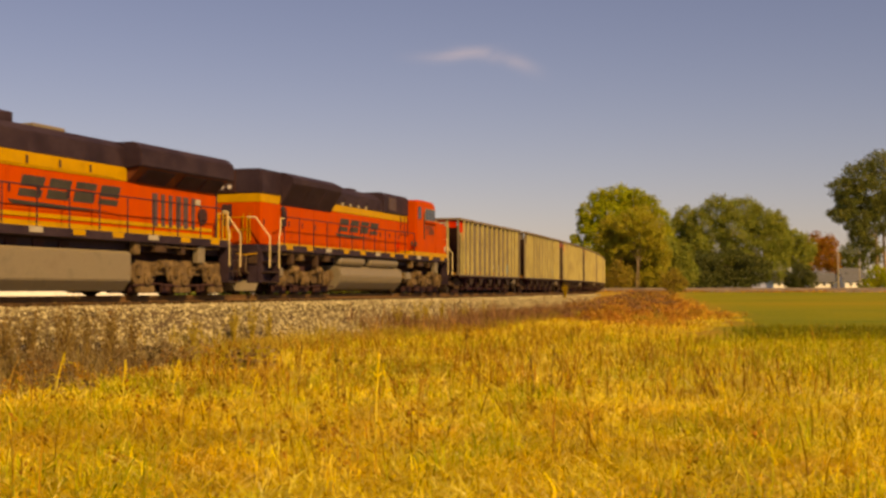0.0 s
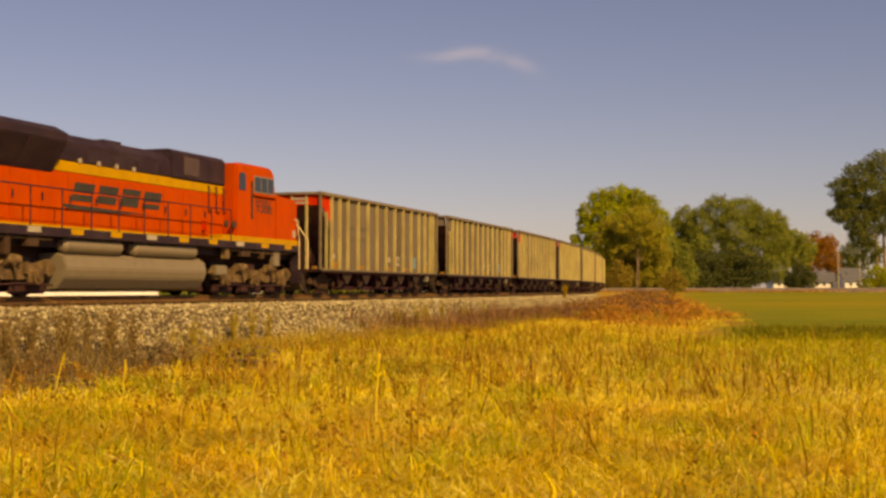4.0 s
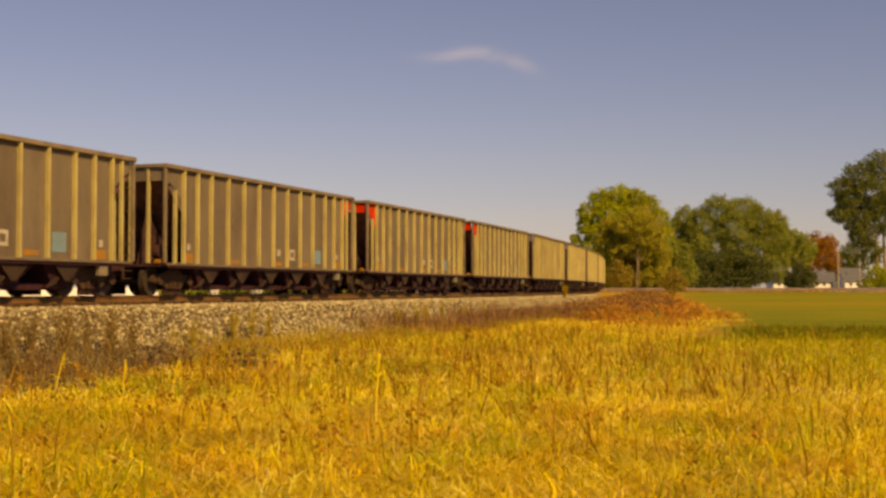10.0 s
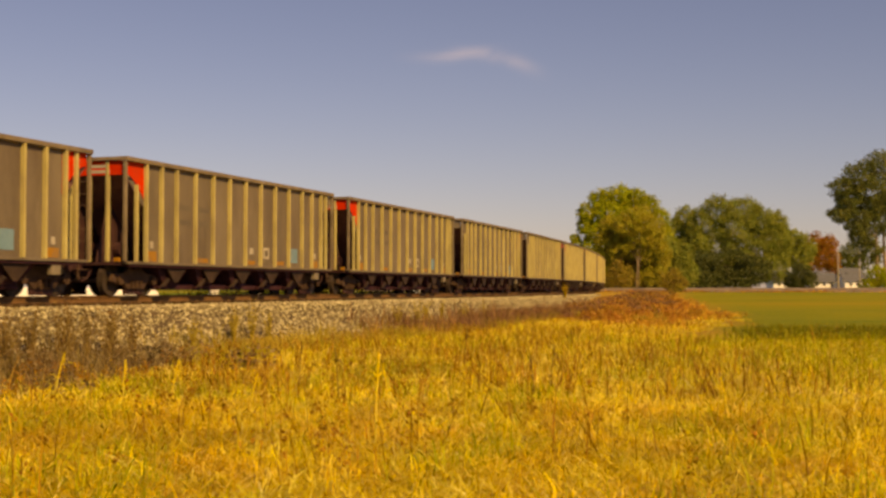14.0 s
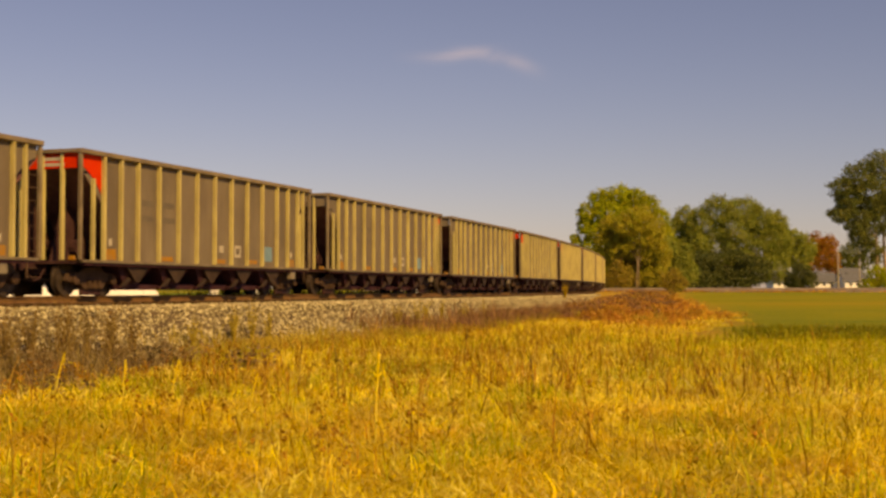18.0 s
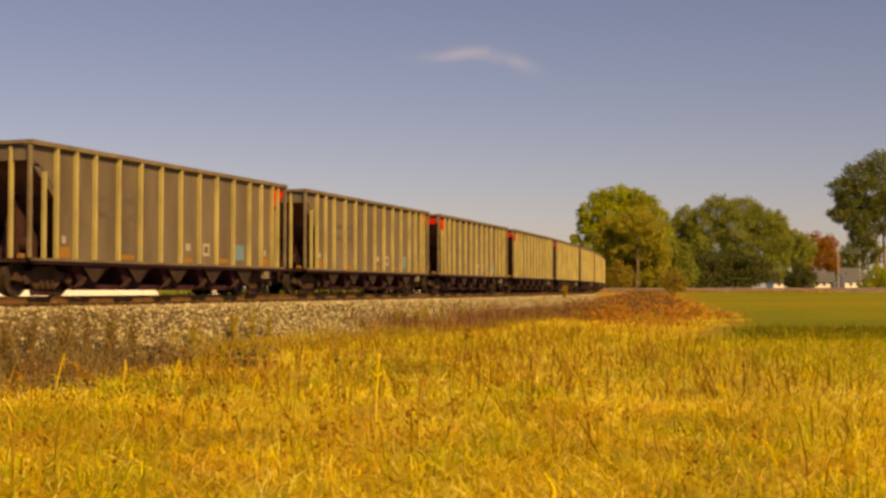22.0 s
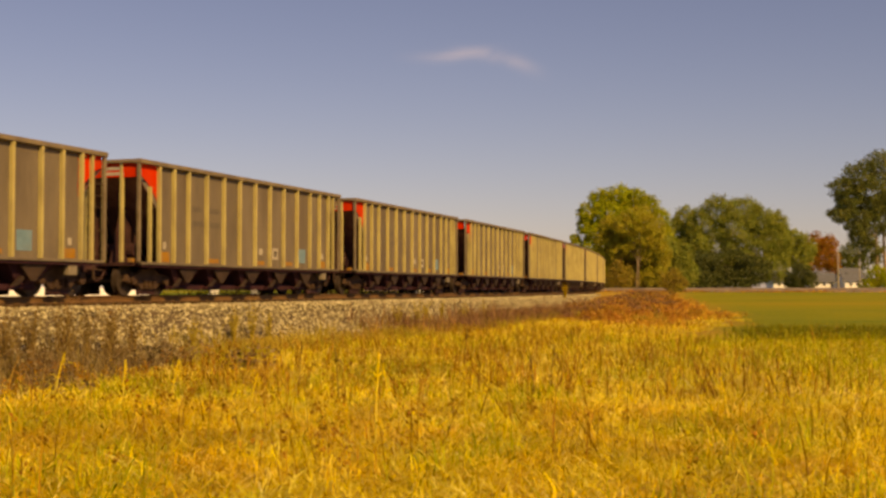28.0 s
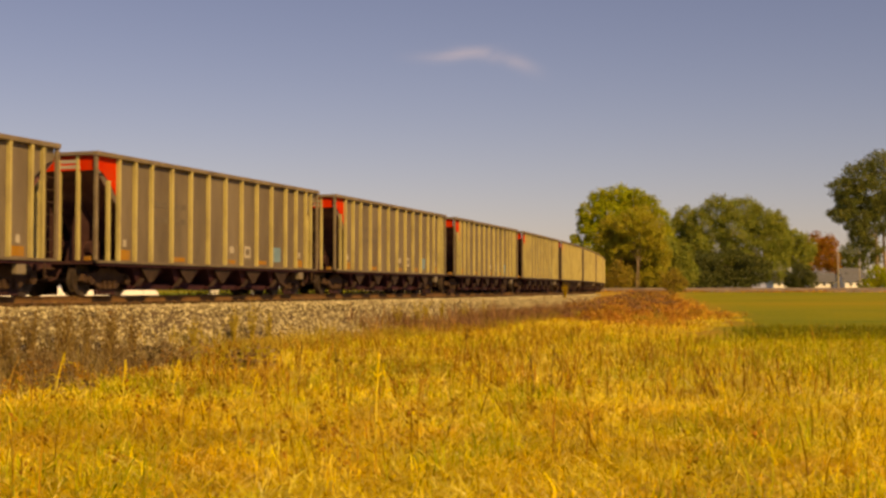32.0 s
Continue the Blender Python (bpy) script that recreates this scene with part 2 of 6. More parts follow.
_mixn.operation, _mixn.inputs[1].default_value = "MULTIPLY_ADD", 0.35
_l.new(_fine.outputs["Fac"], _mixn.inputs[0])
_l.new(_big.outputs["Fac"], _mixn.inputs[2])
_lawn = ramp(_n, [(0.5, (0.075, 0.112, 0.002)), (0.58, (0.13, 0.16, 0.002)), (0.67, (0.198, 0.197, 0.002)), (0.82, (0.26, 0.205, 0.003))])
_l.new(_mixn.outputs[0], _lawn.inputs[0])
_field = ramp(_n, [(0.45, (0.16, 0.095, 0.012)), (0.62, (0.3, 0.185, 0.02)), (0.8, (0.4, 0.26, 0.03))])
_l.new(_mixn.outputs[0], _field.inputs[0])
_at = _n.new("ShaderNodeAttribute")
_at.attribute_name = "lawn"
_mx = _n.new("ShaderNodeMix")
_mx.data_type = "RGBA"
_l.new(_at.outputs["Fac"], _mx.inputs["Factor"])
_l.new(_field.outputs[0], _mx.inputs["A"])
_l.new(_lawn.outputs[0], _mx.inputs["B"])
_l.new(_mx.outputs["Result"], _p.inputs["Base Color"])
_p.inputs["Roughness"].default_value = 0.95
_p.inputs["Specular IOR Level"].default_value = 0.1
_b = _n.new("ShaderNodeBump")
_b.inputs["Strength"].default_value, _b.inputs["Distance"].default_value = 0.6, 0.08
_l.new(_mixn.outputs[0], _b.inputs["Height"])
_l.new(_b.outputs[0], _p.inputs["Normal"])
solid("ground", ground_me, M_ground, "dry field and mown lawn rising gently to a road", "ground", kind="structure", smooth=True)

# raised country road with gravelled shoulders
M_road = surface("grey_road_gravel", (0.13, 0.1, 0.075), (0.2, 0.155, 0.115), (0.27, 0.215, 0.16), 0.6, 0.95, 0, 0.4, 8)
bm = B()
_rows = []
for k in range(-8, 60):
    c = ROAD_A + ROAD_DIR * (k * 4.0)
    r = []
    for o, z in ((-6.5, -0.15), (-4.2, 0.42), (-3.2, 0.5), (3.2, 0.5), (4.2, 0.42), (7.0, -0.3)):
        q = c + ROAD_NRM * o
        r.append(bm.verts.new((q.x, q.y, 1.42 + z + 0.05 * noise.noise((k * 0.4, o, 0)))))
    _rows.append(r)
for a, b in zip(_rows, _rows[1:]):
    for k in range(5):
        bm.faces.new((a[k], a[k + 1], b[k + 1], b[k]))
solid("road", bm, M_road, "raised grey country road with gravel shoulders", "road", kind="structure")

# ballast bank: a rough prism with loose stones over the slope
BANK = [(4.5, 0.0), (3.6, 0.52), (2.75, 1.06), (2.4, 1.18), (1.4, 1.22), (-1.4, 1.24), (-2.4, 1.22), (-4.5, 0.0)]
bm = B()
_rows = []
for k in range(-60 * 2, 250 * 2 + 1, 1):
    s = k / 2
    r = []
    for o, z in BANK:
        p = beside(s, o, 0)
        j = noise.noise((s * 0.7, o, 1.0)) * 0.05 if abs(o) > 1.5 else 0
        r.append(bm.verts.new((p.x, p.y, z + j)))
    _rows.append(r)
for a, b in zip(_rows, _rows[1:]):
    for k in range(len(BANK) - 1):
        bm.faces.new((a[k + 1], a[k], b[k], b[k + 1]))
bmesh.ops.recalc_face_normals(bm, faces=bm.faces[:])
M_bed = surface("ballast_bed", (0.06, 0.042, 0.022), (0.1, 0.07, 0.036), (0.15, 0.105, 0.055), 6, 0.95, 0, 0.6, 18)
ballast = solid("ballast_bank", bm, M_bed, "pale crushed limestone ballast bank under the track", "ballast", kind="structure")

M_stone, _n, _l, _p = nodes_of("limestone_ballast")
_g = _n.new("ShaderNodeNewGeometry")
_r = ramp(_n, [(0.0, (0.11, 0.075, 0.04)), (0.35, (0.24, 0.2, 0.1)), (0.7, (0.42, 0.37, 0.2)), (1.0, (0.64, 0.58, 0.36))])
_l.new(_g.outputs["Random Per Island"], _r.inputs[0])
_l.new(_r.outputs[0], _p.inputs["Base Color"])
_p.inputs["Roughness"].default_value = 0.9


def bank_at(o):
    for (o1, z1), (o0, z0) in zip(BANK, BANK[1:]):
        if o0 <= o <= o1:
            return z0 + (z1 - z0) * (o - o0) / (o1 - o0)
    return 0.0


def stones(name, count, s0, s1, near, far, size, label):
    """Loose angular stones on the bank's camera side and shoulders, as one piece of stuff."""
    oct_v = np.array([(1, 0, 0), (-1, 0, 0), (0, 1, 0), (0, -1, 0), (0, 0, 1), (0, 0, -1)], float)
    oct_f = np.array([(0, 2, 4), (2, 1, 4), (1, 3, 4), (3, 0, 4), (2, 0, 5), (1, 2, 5), (3, 1, 5), (0, 3, 5)])
    u = rng.random(count) ** 1.35
    ss = s0 + (s1 - s0) * u
    oo = rng.uniform(near, far, count)
    sz = size * rng.uniform(0.55, 1.5, count)
    cen = np.array([(*beside(s, o, 0).xy, bank_at(o) + 0.022) for s, o in zip(ss, oo)])
    v = oct_v[None] * (1 + rng.uniform(-0.45, 0.35, (count, 6, 1))) + rng.uniform(-0.25, 0.25, (count, 6, 3))
    a = rng.uniform(0, 6.3, count)
    c, s_ = np.cos(a), np.sin(a)
    v = np.stack([v[..., 0] * c[:, None] - v[..., 1] * s_[:, None], v[..., 0] * s_[:, None] + v[..., 1] * c[:, None], v[..., 2] * 0.75], -1)
    v = v * sz[:, None, None] + cen[:, None]
    f = (oct_f[None] + (np.arange(count) * 6)[:, None, None]).reshape(-1, 3)
    return raw_mesh(name, v.reshape(-1, 3), f, M_stone, label, "ballast")


def raw_mesh(name, v, f, material, label, category):
    """Many small pieces as one mesh of stuff."""
    me = bpy.data.meshes.new(name)
    k = f.shape[1]
    me.vertices.add(len(v))
    me.vertices.foreach_set("co", np.ascontiguousarray(v, dtype=np.float32).ravel())
    me.loops.add(f.size)
    me.loops.foreach_set("vertex_index", np.ascontiguousarray(f, dtype=np.int32).ravel())
    me.polygons.add(len(f))
    me.polygons.foreach_set("loop_start", np.arange(0, f.size, k, dtype=np.int32))
    me.update()
    me.validate()
    me.materials.append(material)
    return tagged(new(name, me), label, category, "", "stuff")


stones("ballast_stones", 62000, -24, 125, 1.45, 4.6, 0.043, "pale angular limestone ballast stones on the bank")
stones("far_ballast_stones", 5000, -24, 60, -3.0, -1.35, 0.05, "pale limestone ballast stones beyond the track")

# rails, spiked to the ties
RAIL_SECTION = [(-0.07, -0.18), (0.07, -0.18), (0.07, -0.165), (0.012, -0.14), (0.012, -0.045), (0.036, -0.035), (0.036, -0.004), (0.03, 0.0), (-0.03, 0.0), (-0.036, -0.004), (-0.036, -0.035), (-0.012, -0.045), (-0.012, -0.14), (-0.07, -0.165)]
track = tagged(new("railway_track"), "single railway track of rusty rails on timber ties", "railway track", "", "structure")
for side in (-1, 1):
    bm = B()
    _rows = [[bm.verts.new(beside(k * 1.0, side * 0.7525 + o, RAIL + z)) for o, z in RAIL_SECTION] for k in range(-60, 251)]
    n = len(RAIL_SECTION)
    for a, b in zip(_rows, _rows[1:]):
        for k in range(n):
            bm.faces.new((a[k], a[(k + 1) % n], b[(k + 1) % n], b[k]))
    bmesh.ops.recalc_face_normals(bm, faces=bm.faces[:])
    part("rail", bm, M_rail, track, "rust-brown steel rail")

# low white wall and white blocks seen below the wagons, beyond the track
bm = B()
_q = [beside(s, -8.0, 0) for s in np.linspace(-30, 15.9, 12)]
for a, b in zip(_q, _q[1:]):
    d = (b - a).normalized() * 0.004
    nn = Vector((-d.y, d.x, 0)).normalized() * 0.12
    sgn = 1 if nn.x > 0 else -1
    # the cap's slope is added so the white face catches more sun
    sec = [(sgn * 0.12, 0.0), (sgn * 0.12, 1.3), (-sgn * 0.4, 1.78), (-sgn * 0.5, 1.78), (-sgn * 0.5, 0.0)]
    n1 = nn.normalized()
    va = [bm.verts.new(a + n1 * o + Vector((0, 0, z))) for o, z in sec]
    vb = [bm.verts.new(b - d + n1 * o + Vector((0, 0, z))) for o, z in sec]
    for i in range(5):
        bm.faces.new((va[i], va[(i + 1) % 5], vb[(i + 1) % 5], vb[i]))
    bm.faces.new(va[::-1])
    bm.faces.new(vb)
bmesh.ops.recalc_face_normals(bm, faces=bm.faces[:])
solid("low_wall", bm, M_white, "low whitewashed wall beyond the railway, its cap sloped to catch sun", "wall", kind="structure")
for s, w, o in ((20.9, 0.22, -8.0), (25.7, 0.35, -8.0), (54.6, 0.4, -8.0), (56.4, 0.3, -8.0)):
    bm = B()
    box(bm, -w / 2, w / 2, -0.35, 0.35, 0, 1.72, 0.05)
    box(bm, -w / 2 - 0.04, w / 2 + 0.04, -0.39, 0.39, 1.62, 1.74, 0.02)
    p = beside(s, o, 0)
    b_ = solid("marker_post", bm, M_white, "white painted concrete block beyond the track", "post", "white blocks beyond the track")
    b_.matrix_world = pose(p.x, p.y, ground_z(p.x, p.y) - 0.02, 0, 0, -20)

# a thin wisp of high cloud
M_cloud, _n, _l, _p = nodes_of("cloud_wisp")
_n.remove(_p)
_tc = _n.new("ShaderNodeTexCoord")
_no = _n.new("ShaderNodeTexNoise")
_no.inputs["Scale"].default_value, _no.inputs["Detail"].default_value, _no.inputs["Distortion"].default_value = 1.6, 7, 0.6
_l.new(_tc.outputs["Generated"], _no.inputs["Vector"])
_at = _n.new("ShaderNodeAttribute")
_at.attribute_name = "thick"
_mu = _n.new("ShaderNodeMath")
_mu.operation = "MULTIPLY"
_mr = _n.new("ShaderNodeMapRange")
_mr.inputs["From Min"].default_value, _mr.inputs["From Max"].default_value, _mr.inputs["To Max"].default_value = 0.15, 0.8, 0.5
_l.new(_no.outputs["Fac"], _mr.inputs["Value"])
_l.new(_mr.outputs[0], _mu.inputs[0])
_l.new(_at.outputs["Fac"], _mu.inputs[1])
_em = _n.new("ShaderNodeEmission")
_em.inputs["Color"].default_value, _em.inputs["Strength"].default_value = (0.88, 0.87, 0.82, 1), 0.66
_tr = _n.new("ShaderNodeBsdfTransparent")
_ms = _n.new("ShaderNodeMixShader")
_l.new(_mu.outputs[0], _ms.inputs["Fac"])
_l.new(_tr.outputs[0], _ms.inputs[1])
_l.new(_em.outputs[0], _ms.inputs[2])
_l.new(_ms.outputs[0], _n["Material Output"].inputs["Surface"])
bm = B()
_w = {}
for i in range(41):
    for j in range(17):
        a, b = i / 40, j / 16
        xx = -120 + 420 * a
        zz = 630 - 160 * b
        _w[i, j] = bm.verts.new((xx, 3000 + 40 * math.sin(a * 6), zz))
for i in range(40):
    for j in range(16):
        bm.faces.new((_w[i, j], _w[i + 1, j], _w[i + 1, j + 1], _w[i, j + 1]))
_me = mesh_of("cloud", bm)
_th = _me.attributes.new("thick", "FLOAT", "POINT")


def wisp(x, z):
    def puff(cx, cz, wx, wz, lean):
        dx = (x - cx) / wx
        dz = (z - cz - lean * (x - cx)) / wz
        return math.exp(-dx * dx - dz * dz)
    return min(1.0, 0.9 * puff(30, 566, 80, 12, 0.06) + 0.75 * puff(118, 556, 62, 14, -0.28) + 0.5 * puff(185, 531, 42, 18, -0.4))


_th.data.foreach_set("value", [wisp(v.co.x, v.co.z) for v in _me.vertices])
_c = solid("cloud", _me, M_cloud, "thin pale wisp of high cloud", "cloud", kind="structure")
_c.visible_shadow = False
# ---- the train ----
M_wheel = surface("wheel_steel", (0.03, 0.021, 0.015), (0.06, 0.042, 0.03), (0.102, 0.078, 0.06), 6, 0.6, 0.4, 0.2, 30)
M_tank = surface("grey_tank_paint", (0.1552, 0.1284, 0.08627), (0.2173, 0.1842, 0.1272), (0.2638, 0.2263, 0.1617), 1.5, 0.5, 0.0, 0.1, 20, dirt=(0.1345, 0.1, 0.06471), dirt_amount=0.6)
M_rail_paint = surface("pale_handrail_paint", (0.6, 0.46, 0.2), (0.7, 0.57, 0.3), (0.74, 0.63, 0.4), 6, 0.5, 0, 0.05, 30)
M_white_mark = surface("white_stencil", (0.3, 0.27, 0.21), (0.4, 0.365, 0.29), (0.46, 0.43, 0.35), 6, 0.7, 0, 0.05, 30, dirt=(0.25, 0.22, 0.17), dirt_amount=0.4)
M_blue_mark = surface("blue_panel_paint", (0.1, 0.185, 0.24), (0.13, 0.24, 0.31), (0.17, 0.29, 0.36), 5, 0.6, 0, 0.05, 30, dirt=(0.2, 0.18, 0.14), dirt_amount=0.4)
M_amber_mark = surface("amber_stencil", (0.26, 0.12, 0.008), (0.33, 0.155, 0.008), (0.37, 0.18, 0.014), 6, 0.6, 0, 0.05, 30, dirt=(0.18, 0.13, 0.08), dirt_scale=3, dirt_amount=0.8)
M_faint = surface("faded_stencil", (0.0952, 0.0784, 0.0616), (0.1288, 0.1064, 0.0784), (0.1568, 0.1344, 0.0952), 5, 0.7, 0.1, 0.05, 30)
M_ink = surface("dark_green_lettering", (0.03, 0.028, 0.022), (0.042, 0.038, 0.03), (0.058, 0.052, 0.042), 4, 0.6, 0, 0.05, 30)
M_gusset = surface("bay_plate_steel", (0.02462, 0.01435, 0.008572), (0.04476, 0.02667, 0.01586), (0.06713, 0.04034, 0.02539), 3, 0.7, 0.1, 0.1, 30, dirt=(0.02014, 0.01025, 0.008252), dirt_scale=2.5, dirt_amount=0.8)
M_slope = surface("rust_brown_sheet", (0.064, 0.0256, 0.0224), (0.112, 0.048, 0.0416), (0.176, 0.088, 0.0672), 2, 0.85, 0, 0.2, 30)
# Under-car shade is put into this colour for bays, doors and strips
M_shade_dark = surface("shade_dark_steel", (0.02242, 0.005462, 0.01012), (0.03968, 0.01092, 0.01856), (0.0621, 0.02076, 0.03037), 3, 0.9, 0, 0.2, 30)
M_hose = surface("worn_hose_rubber", (0.06, 0.035, 0.02), (0.11, 0.07, 0.04), (0.2, 0.13, 0.08), 5, 0.8, 0, 0.1, 30)
M_louvre = surface("grey_louvre", (0.0648, 0.04396, 0.0474), (0.0972, 0.06593, 0.0697), (0.1296, 0.08791, 0.092), 4, 0.6, 0.2, 0.1, 30)
M_lens, _n, _l, _p = nodes_of("lamp_lens")
_p.inputs["Base Color"].default_value = (0.6, 0.56, 0.5, 1)
_p.inputs["Roughness"].default_value = 0.12
M_glass, _n, _l, _p = nodes_of("tinted_cab_glass")
_p.inputs["Base Color"].default_value = (0.02, 0.024, 0.03, 1)
_p.inputs["Roughness"].default_value = 0.06
_p.inputs["Specular IOR Level"].default_value = 0.8


def wheelset_mesh(r):
    bm = B()
    rod(bm, (0, -1.0, 0), (0, 1.0, 0), 0.08, 10)
    for y in (-1, 1):
        rod(bm, (0, y * 0.69, 0), (0, y * 0.82, 0), r, 28)
        rod(bm, (0, y * 0.66, 0), (0, y * 0.69, 0), r + 0.028, 28)
        rod(bm, (0, y * 0.82, 0), (0, y * 0.84, 0), r * 0.42, 16)
        for k in range(4):
            a = k * math.pi / 2
            rod(bm, (math.cos(a) * r * 0.62, y * 0.81, math.sin(a) * r * 0.62), (math.cos(a) * r * 0.62, y * 0.828, math.sin(a) * r * 0.62), 0.06, 8)
    me = mesh_of("wheelset", bm)
    me.materials.append(M_wheel)
    return me


def coil(x, y, z0, z1, r, turns=5):
    """A coil spring as one ribbed column."""
    bm = B()
    rings = []
    for k in range(turns * 2 + 1):
        q = r if k % 2 == 0 else r * 0.72
        z = z0 + (z1 - z0) * k / (turns * 2)
        rings.append([bm.verts.new((x + q * math.cos(i * math.pi / 4), y + q * math.sin(i * math.pi / 4), z)) for i in range(8)])
    for p, q in zip(rings, rings[1:]):
        for i in range(8):
            bm.faces.new((p[i], p[(i + 1) % 8], q[(i + 1) % 8], q[i]))
    bm.faces.new(rings[0][::-1])
    bm.faces.new(rings[-1])
    return bm


CAR_WHEEL, LOCO_WHEEL = 0.457, 0.533
ME_car_wheel, ME_loco_wheel = wheelset_mesh(CAR_WHEEL), wheelset_mesh(LOCO_WHEEL)


def car_truck(car, x):
    """A two-axle freight bogie under a car."""
    bm = B()
    box(bm, -0.22, 0.22, -1.05, 1.05, 0.42, 0.68, 0.02)
    rod(bm, (0, 0, 0.6), (0, 0, 0.78), 0.3, 16)
    t = part("truck", bm, M_under, car)
    t.location.x = x
    for y in (-1, 1):
        bm = B()
        prism(bm, [(-1.24, 0.42), (-1.12, 0.64), (-0.6, 0.66), (-0.35, 0.8), (0.35, 0.8), (0.6, 0.66), (1.12, 0.64), (1.24, 0.42), (1.02, 0.36), (0.72, 0.44), (0.42, 0.18), (-0.42, 0.18), (-0.72, 0.44), (-1.02, 0.36)], y * 1.0 - 0.07, y * 1.0 + 0.07, 0.015)
        part("side_frame", bm, M_truck, t)
        bm = B()
        box(bm, -0.46, 0.46, y * 0.96 - 0.05, y * 0.96 + 0.05, 0.03, 0.24, 0.02)
        part("spring_plank", bm, M_under, t)
        for k in (-0.24, 0, 0.24):
            part("spring", coil(k, y * 1.09, 0.24, 0.46, 0.075), M_truck, t, "rusty coil spring")
        for a in (-0.89, 0.89):
            bm = B()
            rod(bm, (a, y * 0.98, 0.457), (a, y * 1.16, 0.457), 0.14, 12)
            rod(bm, (a, y * 1.16, 0.457), (a, y * 1.18, 0.457), 0.06, 8)
            part("bearing_cap", bm, M_truck, t)
    for a in (-0.89, 0.89):
        w = part("wheelset", ME_car_wheel, None, t)
        w.location = (a, 0, CAR_WHEEL)
    return t


def coupler(car, x, d, z=0.84, reach=0.56):
    k = reach - 0.26
    bm = B()
    box(bm, min(x, x + d * (k + 0.02)), max(x, x + d * (k + 0.02)), -0.1, 0.1, z - 0.09, z + 0.09, 0.015)
    prism(bm, [(x + d * k, z - 0.16), (x + d * (k + 0.22), z - 0.16), (x + d * reach, z), (x + d * (k + 0.22), z + 0.16), (x + d * k, z + 0.16)], -0.16, 0.2, 0.02)
    part("coupler", bm, M_under, car)
    bm = B()
    bars(bm, [(x, 0.35, z - 0.1), (x + d * 0.2, 0.35, z - 0.35), (x + d * 0.42, 0.32, z - 0.42), (x + d * 0.55, 0.3, z - 0.3)], 0.025)
    part("air_hose", bm, M_under, car)


POSTS = [-6.28, -5.43, -4.55, -3.4, -2.26, -1.14, 0.0, 1.14, 2.26, 3.4, 4.55, 5.43, 6.28]


def hopper_car():
    """An outside-post coal hopper with five discharge bays; one end (+x) is painted red."""
    car = thing("hopper_car", "dusty ribbed aluminium coal hopper wagon with one red end", "railway wagon", "coal wagons of the train")
    ip = [mesh_of("side_post", box(B(), -0.042, 0.042, -0.065, 0.065, 0.98, 3.84, 0.015))]
    ip.append(mesh_of("rung", rod(B(), (-0.2, 0, 0), (0.2, 0, 0), 0.013, 5)))
    ip[0].materials.append(M_post)
    ip[1].materials.append(M_truck)
    for y in (-1, 1):
        for x in POSTS:
            p = part("side_post", ip[0], None, car)
            p.location = (x * -y, y * 1.545, 0)
        for a, b in zip(POSTS, POSTS[1:]):
            a, b = sorted((a * -y, b * -y))
            bm = B()
            box(bm, a, b, y * 1.47 - 0.012, y * 1.47 + 0.012, 0.98, 3.84)
            part("side_panel", bm, M_steel, car)
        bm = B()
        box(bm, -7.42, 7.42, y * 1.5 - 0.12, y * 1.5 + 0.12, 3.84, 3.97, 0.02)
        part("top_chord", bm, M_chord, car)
        bm = B()
        box(bm, -7.27, 7.27, y * 1.5 - 0.1, y * 1.5 + 0.1, 0.91, 0.98, 0.01)
        part("side_sill", bm, M_steel, car)
        # Dark strip set where only a thin shadow lies under the sill
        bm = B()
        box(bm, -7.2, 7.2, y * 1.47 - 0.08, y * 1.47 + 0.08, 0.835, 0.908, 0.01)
        part("sill_flange", bm, M_shade_dark, car, "strip below the sill, coloured as its shadow")
        for d in (-1, 1):
            # the side sheet runs out under the chord in a curve towards the end
            curve = [(6.21, 3.84), (7.29, 3.84), (7.29, 3.52)]
            for k in range(1, 8):
                a = k / 7 * math.pi / 2
                curve.append((7.29 - 1.08 * math.sin(a) * (0.35 + 0.65 * k / 7), 3.52 - 0.87 * (1 - math.cos(a))))
            bm = B()
            prism(bm, [(d * x, z) for x, z in curve], y * 1.47 - 0.012, y * 1.47 + 0.012)
            part("end_shoulder", bm, M_red if d > 0 else M_steel, car, "red painted sheet corner" if d > 0 else "")
            bm = B()
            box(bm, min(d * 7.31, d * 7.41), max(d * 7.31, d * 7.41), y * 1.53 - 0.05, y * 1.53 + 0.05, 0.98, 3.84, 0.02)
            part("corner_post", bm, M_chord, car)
            bm = B()
            box(bm, d * 6.77 - 0.045, d * 6.77 + 0.045, y * 1.53 - 0.046, y * 1.53 + 0.05, 0.98, 3.2 if d == y else 3.84)
            part("end_brace", bm, M_post, car)
            if d == y:
                bm = B()
                box(bm, d * 7.36 - 0.05, d * 7.36 + 0.05, y * 1.28 - 0.09, y * 1.28 + 0.09, 0.97, 1.09, 0.02)
                part("end_tab", bm, M_amber_mark, car, "small amber tab on the end deck")
                continue
            bm = B()
            box(bm, d * 6.87 - 0.02, d * 6.87 + 0.02, y * 1.54 - 0.02, y * 1.54 + 0.02, 0.46, 3.2)
            ladder = part("ladder_stile", bm, M_truck, car)
            bm = B()
            box(bm, d * 5.98 - 0.19, d * 5.98 + 0.19, y * 1.44 - 0.08, y * 1.44 + 0.08, 0.56, 0.85, 0.03)
            part("brake_valve", bm, M_tank, car, "pale dusty brake valve box under the sill")
            for z in (0.5, 0.72, 1.15, 1.47, 1.79, 2.11, 2.43, 2.75, 3.07):
                p = part("rung", ip[1], None, ladder)
                p.location = (d * 7.07, y * 1.55, z)
